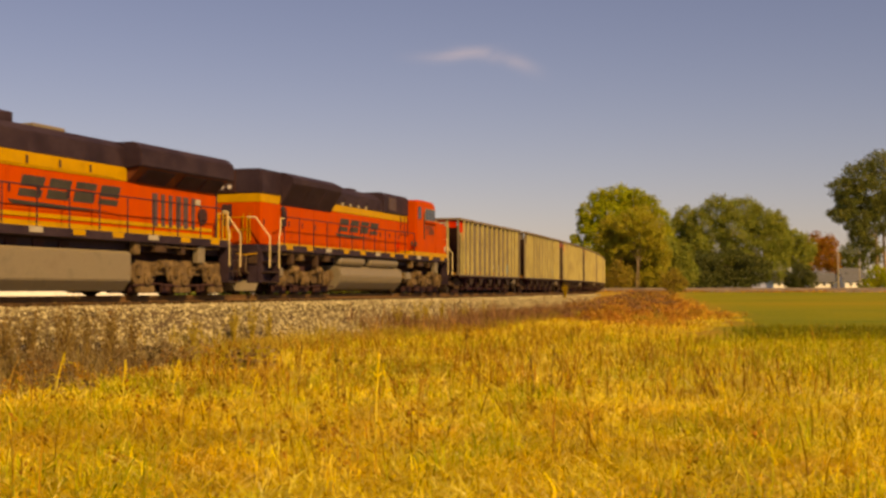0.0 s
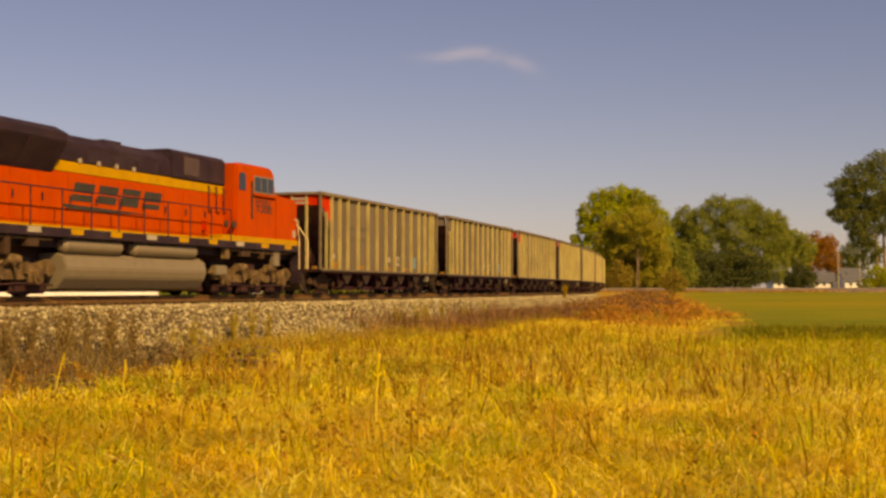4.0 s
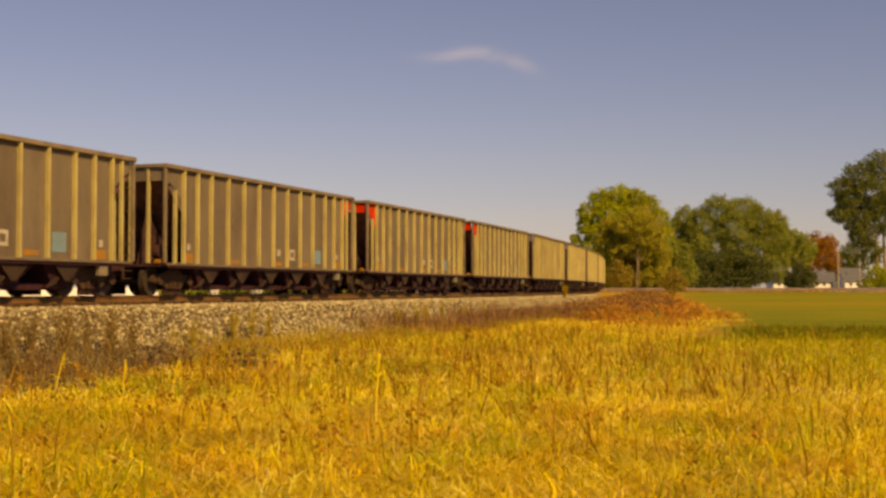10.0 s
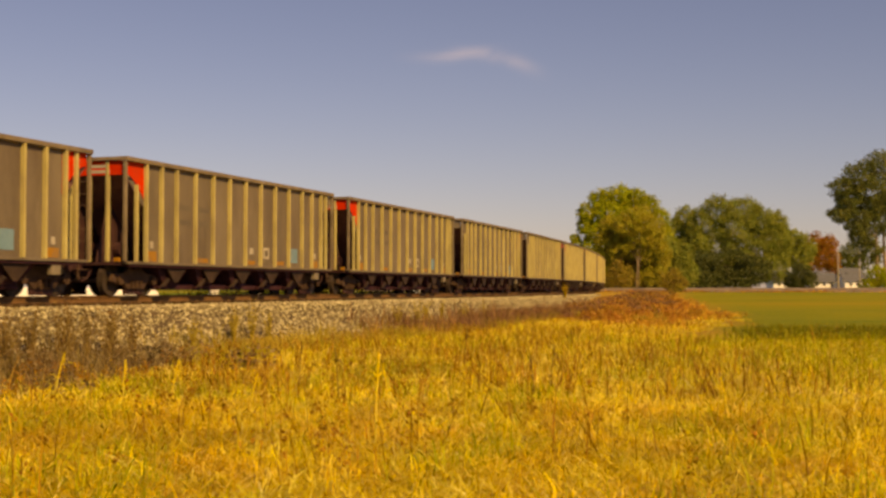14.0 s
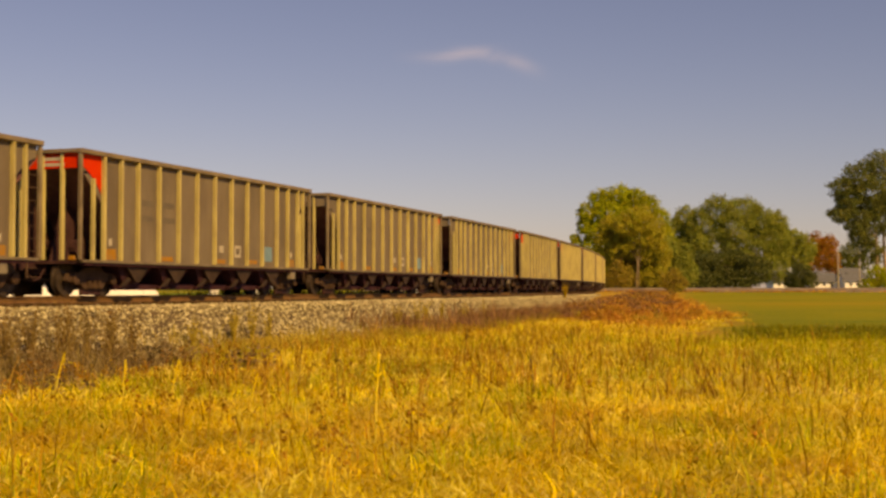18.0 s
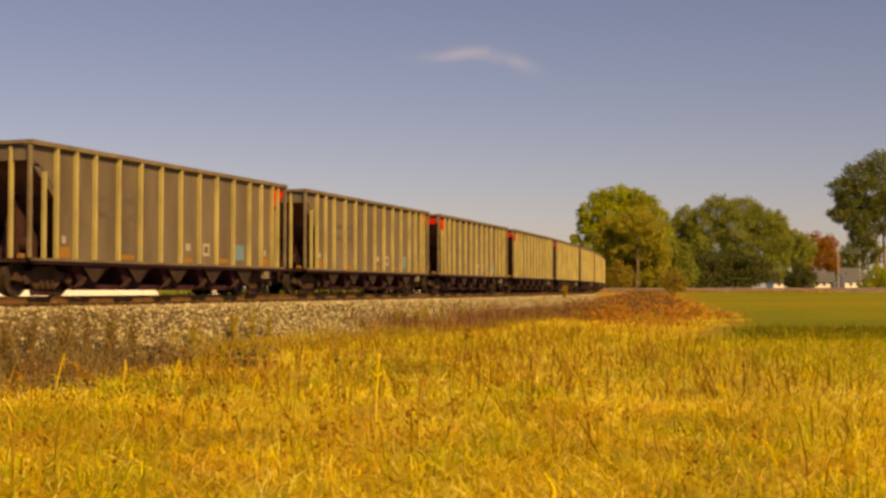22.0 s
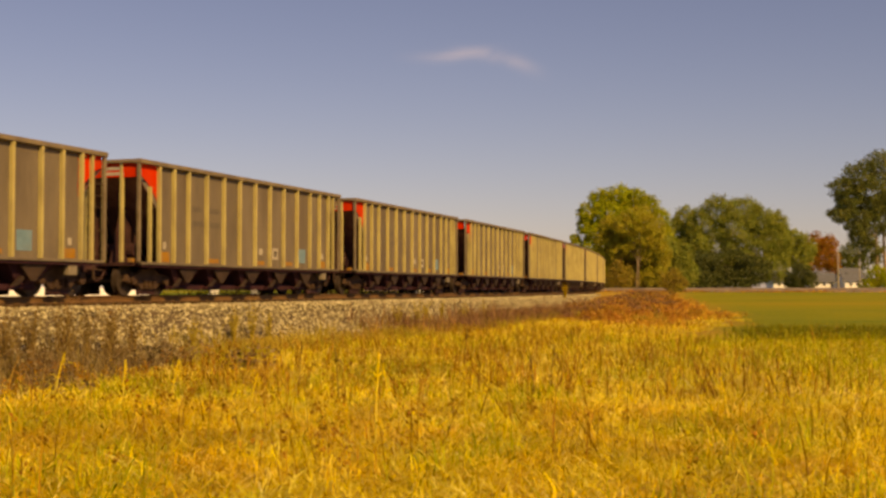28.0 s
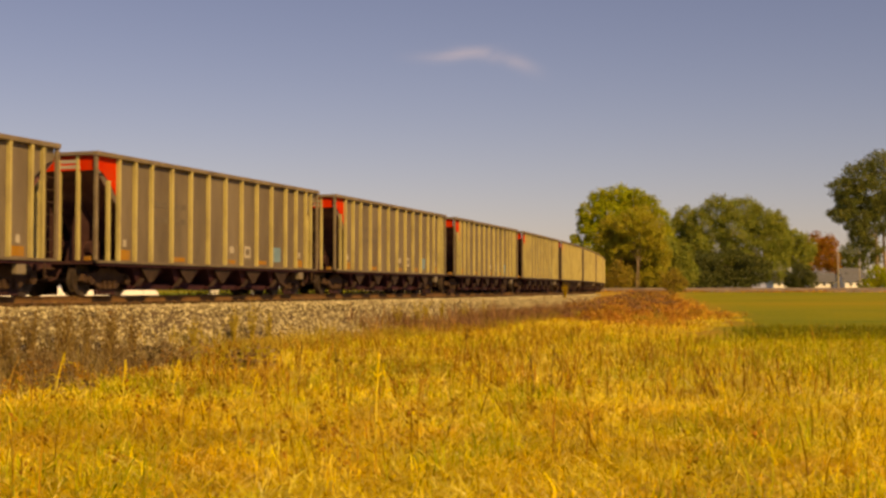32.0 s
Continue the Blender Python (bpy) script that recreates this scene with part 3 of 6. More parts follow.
    for d in (-1, 1):
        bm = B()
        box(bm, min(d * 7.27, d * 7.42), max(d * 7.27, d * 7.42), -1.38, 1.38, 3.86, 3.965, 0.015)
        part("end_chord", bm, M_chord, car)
        bm = B()
        box(bm, min(d * 7.3, d * 7.33), max(d * 7.3, d * 7.33), -1.44, 1.44, 3.45, 3.86)
        part("end_panel", bm, M_red if d > 0 else M_steel, car, "red painted end panel" if d > 0 else "")
        if d > 0:
            bm = B()
            for k, (y0, y1, z) in enumerate(((0.35, 0.95, 3.7), (0.3, 1.0, 3.55))):
                box(bm, 7.332, 7.338, y0, y1, z - 0.045, z + 0.045)
            part("stencil", bm, M_white_mark, car, "pale stencilled bars")
        for y in (-0.93, -0.32, 0.32, 0.93):
            bm = B()
            box(bm, min(d * 7.25, d * 7.37), max(d * 7.25, d * 7.37), y - 0.045, y + 0.045, 0.98, 3.86, 0.015)
            part("end_post", bm, M_post, car)
        bm = B()
        prism(bm, [(d * 7.29, 3.46), (d * 7.29, 3.5), (d * 4.60, 1.1), (d * 4.56, 1.06)], -1.45, 1.45)
        part("slope_sheet", bm, M_slope, car, "dark sloping end sheet")
        bm = B()
        box(bm, min(d * 5.57, d * 7.37), max(d * 5.57, d * 7.37), -1.4, 1.4, 0.88, 0.96)
        part("end_deck", bm, M_under, car)
        bm = B()
        for y in (-0.45, 0.45):
            prism(bm, [(d * 7.17, 0.96), (d * 5.17, 0.96), (d * 6.17, 2.4), (d * 6.57, 2.75)], y - 0.02, y + 0.02)
        rod(bm, (d * 6.17, -0.7, 1.35), (d * 6.17, 0.7, 1.35), 0.22, 12)
        part("end_bracing", bm, M_under, car)
        coupler(car, d * 7.27, d, reach=0.94)
    bm = B()
    rod(bm, (-7.02, 0.75, 2.1), (-7.07, 0.75, 2.1), 0.28, 16)
    rod(bm, (-6.77, 0.75, 2.1), (-7.07, 0.75, 2.1), 0.05, 8)
    part("brake_wheel", bm, M_under, car)
    bm = B()
    box(bm, -7.17, 7.17, -0.33, 0.33, 0.6, 0.88)
    box(bm, -4.6, 4.6, -0.3, 0.3, 0.27, 0.6)
    part("centre_sill", bm, M_under, car)
    # five funnel-shaped bays with their doors and door links
    for x in (-4.4, -2.2, 0, 2.2, 4.4):
        bm = B()
        tops = [(x - 1.08, -1.42), (x + 1.08, -1.42), (x + 1.08, 1.42), (x - 1.08, 1.42)]
        lows = [(x - 0.32, -1.2), (x + 0.32, -1.2), (x + 0.32, 1.2), (x - 0.32, 1.2)]
        a = [bm.verts.new((*q, 0.98)) for q in tops]
        b = [bm.verts.new((*q, 0.3)) for q in lows]
        for k in range(4):
            bm.faces.new((a[k], a[(k + 1) % 4], b[(k + 1) % 4], b[k]))
        bm.faces.new(b[::-1])
        bm.faces.new(a)
        bmesh.ops.recalc_face_normals(bm, faces=bm.faces[:])
        part("hopper_bay", bm, M_shade_dark, car, "discharge bay coloured dark as in shade")
        for y in (-1, 1):
            bm = B()
            prism(bm, [(x - 0.56, 0.82), (x + 0.56, 0.82), (x + 0.1, 0.4), (x - 0.1, 0.4)], y * 1.44 - 0.02, y * 1.44 + 0.02)
            part("bay_gusset", bm, M_gusset, car, "dusty grey triangular plate")
            bm = B()
            prism(bm, [(x + y * 0.84, 0.27), (x + y * 0.6, 0.27), (x + y * 0.3, 0.48), (x + y * 0.42, 0.53)], y * 1.4 - 0.03, y * 1.4 + 0.03)
            part("door_link", bm, M_gusset, car)
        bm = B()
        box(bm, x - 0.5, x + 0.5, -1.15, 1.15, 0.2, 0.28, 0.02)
        part("discharge_door", bm, M_shade_dark, car)
    # Beams added as dark filler for the shade below the bays
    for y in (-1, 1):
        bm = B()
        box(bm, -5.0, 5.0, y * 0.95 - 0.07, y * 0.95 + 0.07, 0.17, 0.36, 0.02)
        part("door_beam", bm, M_shade_dark, car, "added dark beam filling the shade below the bays")
    # stencils, unreadable at this distance: plain bars and squares, alike on both sides
    for y in (-1, 1):
        def mark(name, mat, x, w, z, h, lab, y=y, lift=0.0):
            bm = B()
            box(bm, -y * -x - w / 2, -y * -x + w / 2, min(y * 1.4825, y * (1.488 + lift)), max(y * 1.4825, y * (1.488 + lift)), z - h / 2, z + h / 2)
            part(name, bm, mat, car, lab)
        mark("amber_patch", M_amber_mark, -5.86, 0.5, 1.14, 0.26, "worn amber stencil patch")
        mark("stencil", M_white_mark, -5.86, 0.16, 1.45, 0.2, "small white stencil")
        mark("blue_square", M_blue_mark, -3.97, 0.62, 1.42, 0.52, "pale blue square")
        mark("amber_patch", M_amber_mark, -2.83, 0.6, 1.12, 0.14, "worn amber stencil patch")
        mark("stencil", M_white_mark, -1.7, 0.44, 1.45, 0.4, "white stencil square")
        mark("stencil", M_faint, -1.7, 0.24, 1.45, 0.2, "faded dark stencil", lift=0.006)
        mark("stencil", M_white_mark, -0.57, 0.28, 1.5, 0.22, "small white stencil")
        mark("amber_patch", M_amber_mark, -0.57, 0.55, 1.1, 0.14, "worn amber stencil patch")
        mark("amber_patch", M_amber_mark, 2.83, 0.7, 1.1, 0.14, "worn amber stencil patch")
        mark("amber_patch", M_amber_mark, 5.86, 0.55, 1.16, 0.3, "worn amber stencil patch")
        mark("stencil", M_white_mark, 5.86, 0.16, 1.5, 0.2, "small white stencil")
        for x in (2.83, 3.97):
            mark("stencil", M_faint, x, 0.75, 2.7, 0.17, "faded dark stencil bar")
            mark("stencil", M_faint, x, 0.85, 2.25, 0.17, "faded dark stencil bar")
    for x in (-6.05, 6.05):
        car_truck(car, x)
    return car


HOPPER_BASE = 6.05
# leading end of each wagon along the line at the start, and whether its red end trails
WAGONS = [(29.975 + 16.48 * k, back) for k, back in enumerate((0, 1, 0, 0, 1, 1, 0, 0, 0, 0, 0, 0, 1, 0, 0, 1))]
TRAIN = []  # thing, middle at the start, half wheelbase, turned round
_first = hopper_car()
for _i, (_s, _back) in enumerate(WAGONS):
    _car = _first if _i == 0 else copy_thing(_first, Matrix())
    tagged(_car, "dusty ribbed aluminium coal hopper wagon, red end " + ("trailing" if _back else "leading"))
    TRAIN.append((_car, _s + 7.42, HOPPER_BASE, _back))


# ---- locomotives ----
M_bogie = surface("sandy_bogie_steel", (0.0665, 0.04128, 0.01728), (0.1568, 0.1015, 0.04464), (0.2755, 0.1849, 0.0828), 3, 0.85, 0.0, 0.3, 30, dirt=(0.04275, 0.0258, 0.01584), dirt_scale=2.2, dirt_amount=0.8)


def loco_truck(loco, x, style):
    """A three-axle locomotive bogie."""
    bm = B()
    box(bm, -2.9, 2.9, -0.6, 0.6, 0.12, 0.95, 0.03)
    box(bm, -0.4, 0.4, -1.0, 1.0, 0.75, 1.1, 0.03)
    t = part("truck", bm, M_under, loco)
    t.location.x = x
    for y in (-1, 1):
        bm = B()
        if style == "cast":
            top = [(-3.0, 0.72), (-2.75, 0.98), (-2.2, 0.86), (-1.6, 0.86), (-1.2, 1.02), (-0.6, 0.86), (0.6, 0.86), (1.2, 1.02), (1.6, 0.86), (2.2, 0.86), (2.75, 0.98), (3.0, 0.72)]
            low = [(2.75, 0.5), (2.1, 0.56), (1.6, 0.42), (0.75, 0.42), (0.5, 0.54), (-0.5, 0.54), (-0.75, 0.42), (-1.6, 0.42), (-2.1, 0.56), (-2.75, 0.5)]
        else:
            top = [(-2.95, 0.8), (-2.6, 1.05), (-1.6, 1.0), (-1.0, 1.08), (1.0, 1.08), (1.6, 1.0), (2.6, 1.05), (2.95, 0.8)]
            low = [(2.8, 0.5), (2.45, 0.2), (1.75, 0.2), (1.5, 0.62), (0.7, 0.62), (0.35, 0.2), (-0.35, 0.2), (-0.7, 0.62), (-1.5, 0.62), (-1.75, 0.2), (-2.45, 0.2), (-2.8, 0.5)]
        prism(bm, top + low, y * 1.08 - 0.09, y * 1.08 + 0.09, 0.02)
        part("side_frame", bm, M_bogie, t)
        for a in (-2.1, 0, 2.1):
            bm = B()
            rod(bm, (a, y * 1.1, LOCO_WHEEL - 0.02), (a, y * 1.3, LOCO_WHEEL - 0.02), 0.2, 14)
            rod(bm, (a, y * 1.3, LOCO_WHEEL - 0.02), (a, y * 1.34, LOCO_WHEEL - 0.02), 0.1, 10)
            box(bm, a - 0.3, a + 0.3, min(y * 1.14, y * 1.24), max(y * 1.14, y * 1.24), 0.36, 0.66, 0.03)
            part("journal_box", bm, M_bogie, t)
            for k in (-0.42, 0.42):
                part("coil_spring", coil(a + k, y * 1.2, 0.6, 0.9, 0.1), M_bogie, t)
        if style == "cast":
            bm = B()
            box(bm, 2.2, 2.9, min(y * 1.16, y * 1.3), max(y * 1.16, y * 1.3), 0.66, 0.98, 0.04)
            part("brake_box", bm, M_tank, t, "pale dusty brake box")
        if style == "box":
            for a in (-2.1, 0, 2.1):
                bm = B()
                prism(bm, [(a - 0.3, 0.62), (a + 0.3, 0.62), (a + 0.52, 0.12), (a + 0.44, 0.08), (a - 0.44, 0.08), (a - 0.52, 0.12)], min(y * 1.16, y * 1.22), max(y * 1.16, y * 1.22), 0.02)
                part("pedestal", bm, M_bogie, t)
        for a in (-1.1, 1.1):
            bm = B()
            rod(bm, (a - 0.25, y * 1.22, 0.93), (a + 0.3, y * 1.22, 0.93), 0.14, 12)
            rod(bm, (a + 0.3, y * 1.22, 0.93), (a + 0.55, y * 1.22, 0.8), 0.04, 6)
            part("brake_cylinder", bm, M_bogie, t)
            bm = B()
            rod(bm, (a - 0.2, y * 1.25, 0.45), (a + 0.1, y * 1.28, 1.05), 0.045, 8)
            rod(bm, (a - 0.03, y * 1.27, 0.8), (a + 0.1, y * 1.28, 1.05), 0.075, 8)
            part("damper", bm, M_bogie, t)
        bm = B()
        bars(bm, [(-2.8, y * 1.2, 0.3), (-1.4, y * 1.24, 0.34), (0.2, y * 1.2, 0.28), (1.6, y * 1.24, 0.36), (2.8, y * 1.2, 0.3)], 0.03)
        part("brake_rigging", bm, M_under, t)
        for a, b in ((-2.75, -1.35), (-0.85, 0.85), (1.3, 2.6)):
            bm = B()
            box(bm, a, b, y * 0.95 - 0.05, y * 0.95 + 0.05, 0.07, 0.34, 0.02)
            part("brake_hanger", bm, M_under, t)
    for a in (-2.1, 0, 2.1):
        w = part("wheelset", ME_loco_wheel, None, t)
        w.location = (a, 0, LOCO_WHEEL)


def loco_frame(loco, h):
    """Deck, frame side with its amber dashes, couplers, pilot plates, steps and end rails."""
    bm = B()
    box(bm, -h + 0.9, h - 0.9, -1.5, 1.5, 1.56, 1.8, 0.02)
    box(bm, -h, h, -1.1, 1.1, 1.3, 1.78, 0.02)
    part("deck_frame", bm, M_black, loco)
    bm = B()
    box(bm, -h + 0.8, h - 0.8, -0.55, 0.55, 0.95, 1.5)
    part("centre_sill", bm, M_under, loco)
    for y in (-1, 1):
        bm = B()
        box(bm, -h + 0.95, h - 0.95, min(y * 1.38, y * 1.47), max(y * 1.38, y * 1.47), 1.8, 1.86)
        part("walkway_edge", bm, M_yellow, loco, "yellow painted walkway edge")
        k = 0
        x = -h + 1.6
        while x < h - 1.8:
            bm = B()
            box(bm, x, x + 0.55, min(y * 1.498, y * 1.506), max(y * 1.498, y * 1.506), 1.64, 1.79)
            part("reflective_dash", bm, M_yellow if k % 3 != 2 else M_white_mark, loco, "reflective frame stripe")
            x += 1.85
            k += 1
        for k in range(5):
            bm = B()
            box(bm, -2 + k * 1.1, -1.55 + k * 1.1, y * 1.05 - 0.1, y * 1.05 + 0.1, 1.15, 1.5, 0.03)
            part("underframe_box", bm, M_under, loco)
        for x, w, z0, mat in ((-h + 2.6, 0.22, 1.02, M_tank), (-h + 3.7, 0.1, 1.25, M_truck), (-h + 5.0, 0.32, 1.3, M_truck), (-h + 6.3, 0.14, 1.2, M_bogie), (h - 2.3, 0.12, 1.1, M_truck), (h - 3.1, 0.22, 1.26, M_bogie), (h - 4.6, 0.1, 1.05, M_truck), (h - 5.6, 0.24, 1.28, M_truck)):
            bm = B()
            box(bm, x - w, x + w, y * 1.32 - 0.1, y * 1.32 + 0.1, z0, 1.57, 0.03)
            part("hanging_box", bm, mat, loco, "dusty box hung below the deck")
        bm = B()
        bars(bm, [(-h + 1.4, y * 1.38, 1.5), (-h + 3.0, y * 1.38, 1.46), (-h + 6.4, y * 1.38, 1.5)], 0.03, 6)
        bars(bm, [(h - 1.4, y * 1.38, 1.46), (h - 3.0, y * 1.38, 1.5), (h - 6.4, y * 1.38, 1.48)], 0.03, 6)
        part("air_pipe", bm, M_bogie, loco)
    for d in (-1, 1):
        coupler(loco, d * (h - 0.15), d, 0.86, 0.85)
        bm = B()
        for y in (-1, 1):
            bm = B()
            prism(bm, [(d * (h - 0.1), 1.6), (d * h, 1.6), (d * (h + 0.05), 0.42), (d * (h - 0.12), 0.42)], min(y * 0.72, y * 1.16), max(y * 0.72, y * 1.16), 0.015)
            part("pilot_plate", bm, M_black, loco, "dark steel pilot plate")
            bm = B()
            prism(bm, [(d * (h + 0.02), 1.5), (d * (h + 0.05), 1.5), (d * (h + 0.08), 1.1), (d * (h + 0.05), 1.1)], min(y * 0.78, y * 1.1), max(y * 0.78, y * 1.1))
            part("pilot_panel", bm, M_truck, loco)
            for k in range(4):
                bm = B()
                a = y * (0.34 + 0.13 * k)
                bars(bm, [(d * (h + 0.02), a, 1.42), (d * (h + 0.16), a, 1.36), (d * (h + 0.26), a + y * 0.02, 1.0 - 0.06 * k), (d * (h + 0.2), a + y * 0.05, 0.66 + 0.05 * k), (d * (h + 0.05), a + y * 0.05, 0.6 + 0.05 * k)], 0.026, 7)
                part("air_hose", bm, M_hose if k % 2 else M_under, loco, "hanging rubber brake hose")
            bm = B()
            bars(bm, [(d * (h + 0.04), y * 0.3, 1.46), (d * (h + 0.22), y * 0.7, 1.4), (d * (h + 0.04), y * 1.1, 1.46)], 0.022, 6)
            part("uncoupling_lever", bm, M_yellow, loco)
            bm = B()
            prism(bm, [(d * (h - 0.12), 0.52), (d * (h - 0.06), 0.52), (d * (h + 0.3), 0.14), (d * (h + 0.22), 0.14)], min(y * 0.28, y * 1.12), max(y * 0.28, y * 1.12), 0.01)
            part("plough_wing", bm, M_tank, loco, "dusty grey plough plate")
        bm = B()
        box(bm, d * (h - 0.06) - 0.06, d * (h - 0.06) + 0.06, -0.72, 0.72, 1.12, 1.6, 0.02)
        part("pilot_beam", bm, M_black, loco)
        bm = B()
        box(bm, d * (h + 0.04) - 0.05, d * (h + 0.04) + 0.05, -0.42, 0.42, 0.66, 1.1, 0.03)
        part("coupler_pocket", bm, M_truck, loco)
        bm = B()
        bars(bm, [(d * (h + 0.05), -0.2, 1.3), (d * (h + 0.42), -0.16, 0.82), (d * (h + 0.72), -0.1, 1.2)], 0.032, 8)
        part("jumper_cable", bm, M_hose, loco, "drooping jumper cable")
        for y in (-1, 1):
            bm = B()
            box(bm, d * (h - 0.95) - 0.02, d * (h - 0.95) + 0.02, y * 1.34 - 0.16, y * 1.34 + 0.16, 0.42, 1.6)
            box(bm, min(d * (h - 0.95), d * (h - 0.15)), max(d * (h - 0.95), d * (h - 0.15)), y * 1.15 - 0.02, y * 1.15 + 0.02, 0.42, 1.6)
            well = part("step_well", bm, M_black, loco, "dark corner step well")
            for z in (0.42, 0.78, 1.14, 1.5):
                bm = B()
                box(bm, min(d * (h - 0.93), d * (h - 0.2)), max(d * (h - 0.93), d * (h - 0.2)), y * 1.33 - 0.15, y * 1.33 + 0.13, z, z + 0.04)
                part("tread", bm, M_gusset, well)
            bm = B()
            bars(bm, [(d * (h - 0.12), y * 0.62, 2.75), (d * (h - 0.12), y * 0.95, 2.75), (d * (h - 0.14), y * 1.5, 2.05), (d * (h - 0.14), y * 1.5, 0.95)], 0.024)
            part("end_handrail", bm, M_rail_paint, loco, "pale bent handrail")
            bm = B()
            bars(bm, [(d * (h - 1.35), y * 1.5, 2.75), (d * (h - 1.05), y * 1.5, 2.75), (d * (h - 1.0), y * 1.5, 2.2), (d * (h - 0.92), y * 1.5, 2.05), (d * (h - 0.92), y * 1.5, 0.95)], 0.024)
            part("step_handrail", bm, M_rail_paint, loco, "pale bent handrail")
        bm = B()
        bars(bm, [(d * (h - 0.12), -0.62, 1.8), (d * (h - 0.12), -0.62, 2.75), (d * (h - 0.12), 0.62, 2.75), (d * (h - 0.12), 0.62, 1.8)], 0.02)
        bars(bm, [(d * (h - 0.12), -0.62, 2.3), (d * (h - 0.12), 0.62, 2.3)], 0.015)
        part("end_rail", bm, M_yellow, loco)


def side_rails(loco, x0, x1, y):
    """Walkway handrail with its stanchions."""
    n = max(2, round((x1 - x0) / 1.35))
    bm = B()
    rod(bm, (x0, y * 1.48, 2.82), (x1, y * 1.48, 2.82), 0.02, 6)
    part("walkway_rail", bm, M_black, loco)
    for k in range(n + 1):
        x = x0 + (x1 - x0) * k / n
        bm = B()
        rod(bm, (x, y * 1.48, 1.8), (x, y * 1.48, 2.84), 0.022, 6)
        part("stanchion", bm, M_black, loco)


def hood_doors(loco, x0, x1, n, y, z0, z1, mat, yy=1.0):
    """Access doors along the hood, a little proud, each with its latch."""
    w = (x1 - x0) / n
    for k in range(n):
        bm = B()
        a, b = x0 + k * w + 0.03, x0 + (k + 1) * w - 0.03
        box(bm, a, b, min(y * yy, y * (yy + 0.018)), max(y * yy, y * (yy + 0.018)), z0, z1, 0.006)
        d = part("hood_door", bm, mat, loco)
        bm = B()
        box(bm, b - 0.12, b - 0.06, min(y * (yy + 0.018), y * (yy + 0.05)), max(y * (yy + 0.018), y * (yy + 0.05)), (z0 + z1) / 2 - 0.1, (z0 + z1) / 2 + 0.1)
        part("latch", bm, M_black, d)


def emblem(loco, x_left, x_right, y, z0, z1, yy):
    """The maker-less company mark as four slanted plain blocks over a tapering stroke."""
    w = (x_right - x_left) / 4
    s = 1 if w > 0 else -1
    slot = (0.42, 0.5, 0.58, 0.36)
    for k in range(4):
        a = x_left + k * w
        for lo_f, hi_f in ((0.0, slot[k] - 0.06), (slot[k] + 0.06, 1.0)):
            bm = B()
            q = []
            for xf, zf in ((0.06, lo_f), (0.88, lo_f), (0.88, hi_f), (0.06, hi_f)):
                q.append((a + xf * w + 0.2 * s * zf, z0 + (z1 - z0) * zf))
            prism(bm, q, min(y * (yy + 0.022), y * (yy + 0.028)), max(y * (yy + 0.022), y * (yy + 0.028)))
            part("emblem_block", bm, M_ink, loco, "dark slanted emblem block")
    bm = B()
    prism(bm, [(x_left - 0.3 * w, z0 - 0.1), (x_left - 0.1 * w, z0 - 0.22), (x_left + 1.5 * w, z0 - 0.24), (x_right - 0.5 * w, z0 - 0.17), (x_left + 1.0 * w, z0 - 0.12)], min(y * (yy + 0.022), y * (yy + 0.028)), max(y * (yy + 0.022), y * (yy + 0.028)))
    part("emblem_stroke", bm, M_ink, loco, "dark tapering emblem stroke")


def hood_block(loco, x0, x1, half, z0, z1, mat, name, chamfer=0.0, bevel=0.02, label=""):
    bm = B()
    c = chamfer
    pts = [(-half, z0), (half, z0), (half, z1 - c), (half - c * 1.3, z1), (-half + c * 1.3, z1), (-half, z1 - c)] if c else [(-half, z0), (half, z0), (half, z1), (-half, z1)]
    sweep_x(bm, pts, x0, x1)
    if bevel:
        bmesh.ops.bevel(bm, geom=bm.edges[:], offset=bevel, segments=2, affect="EDGES")
    return part(name, bm, mat, loco, label)


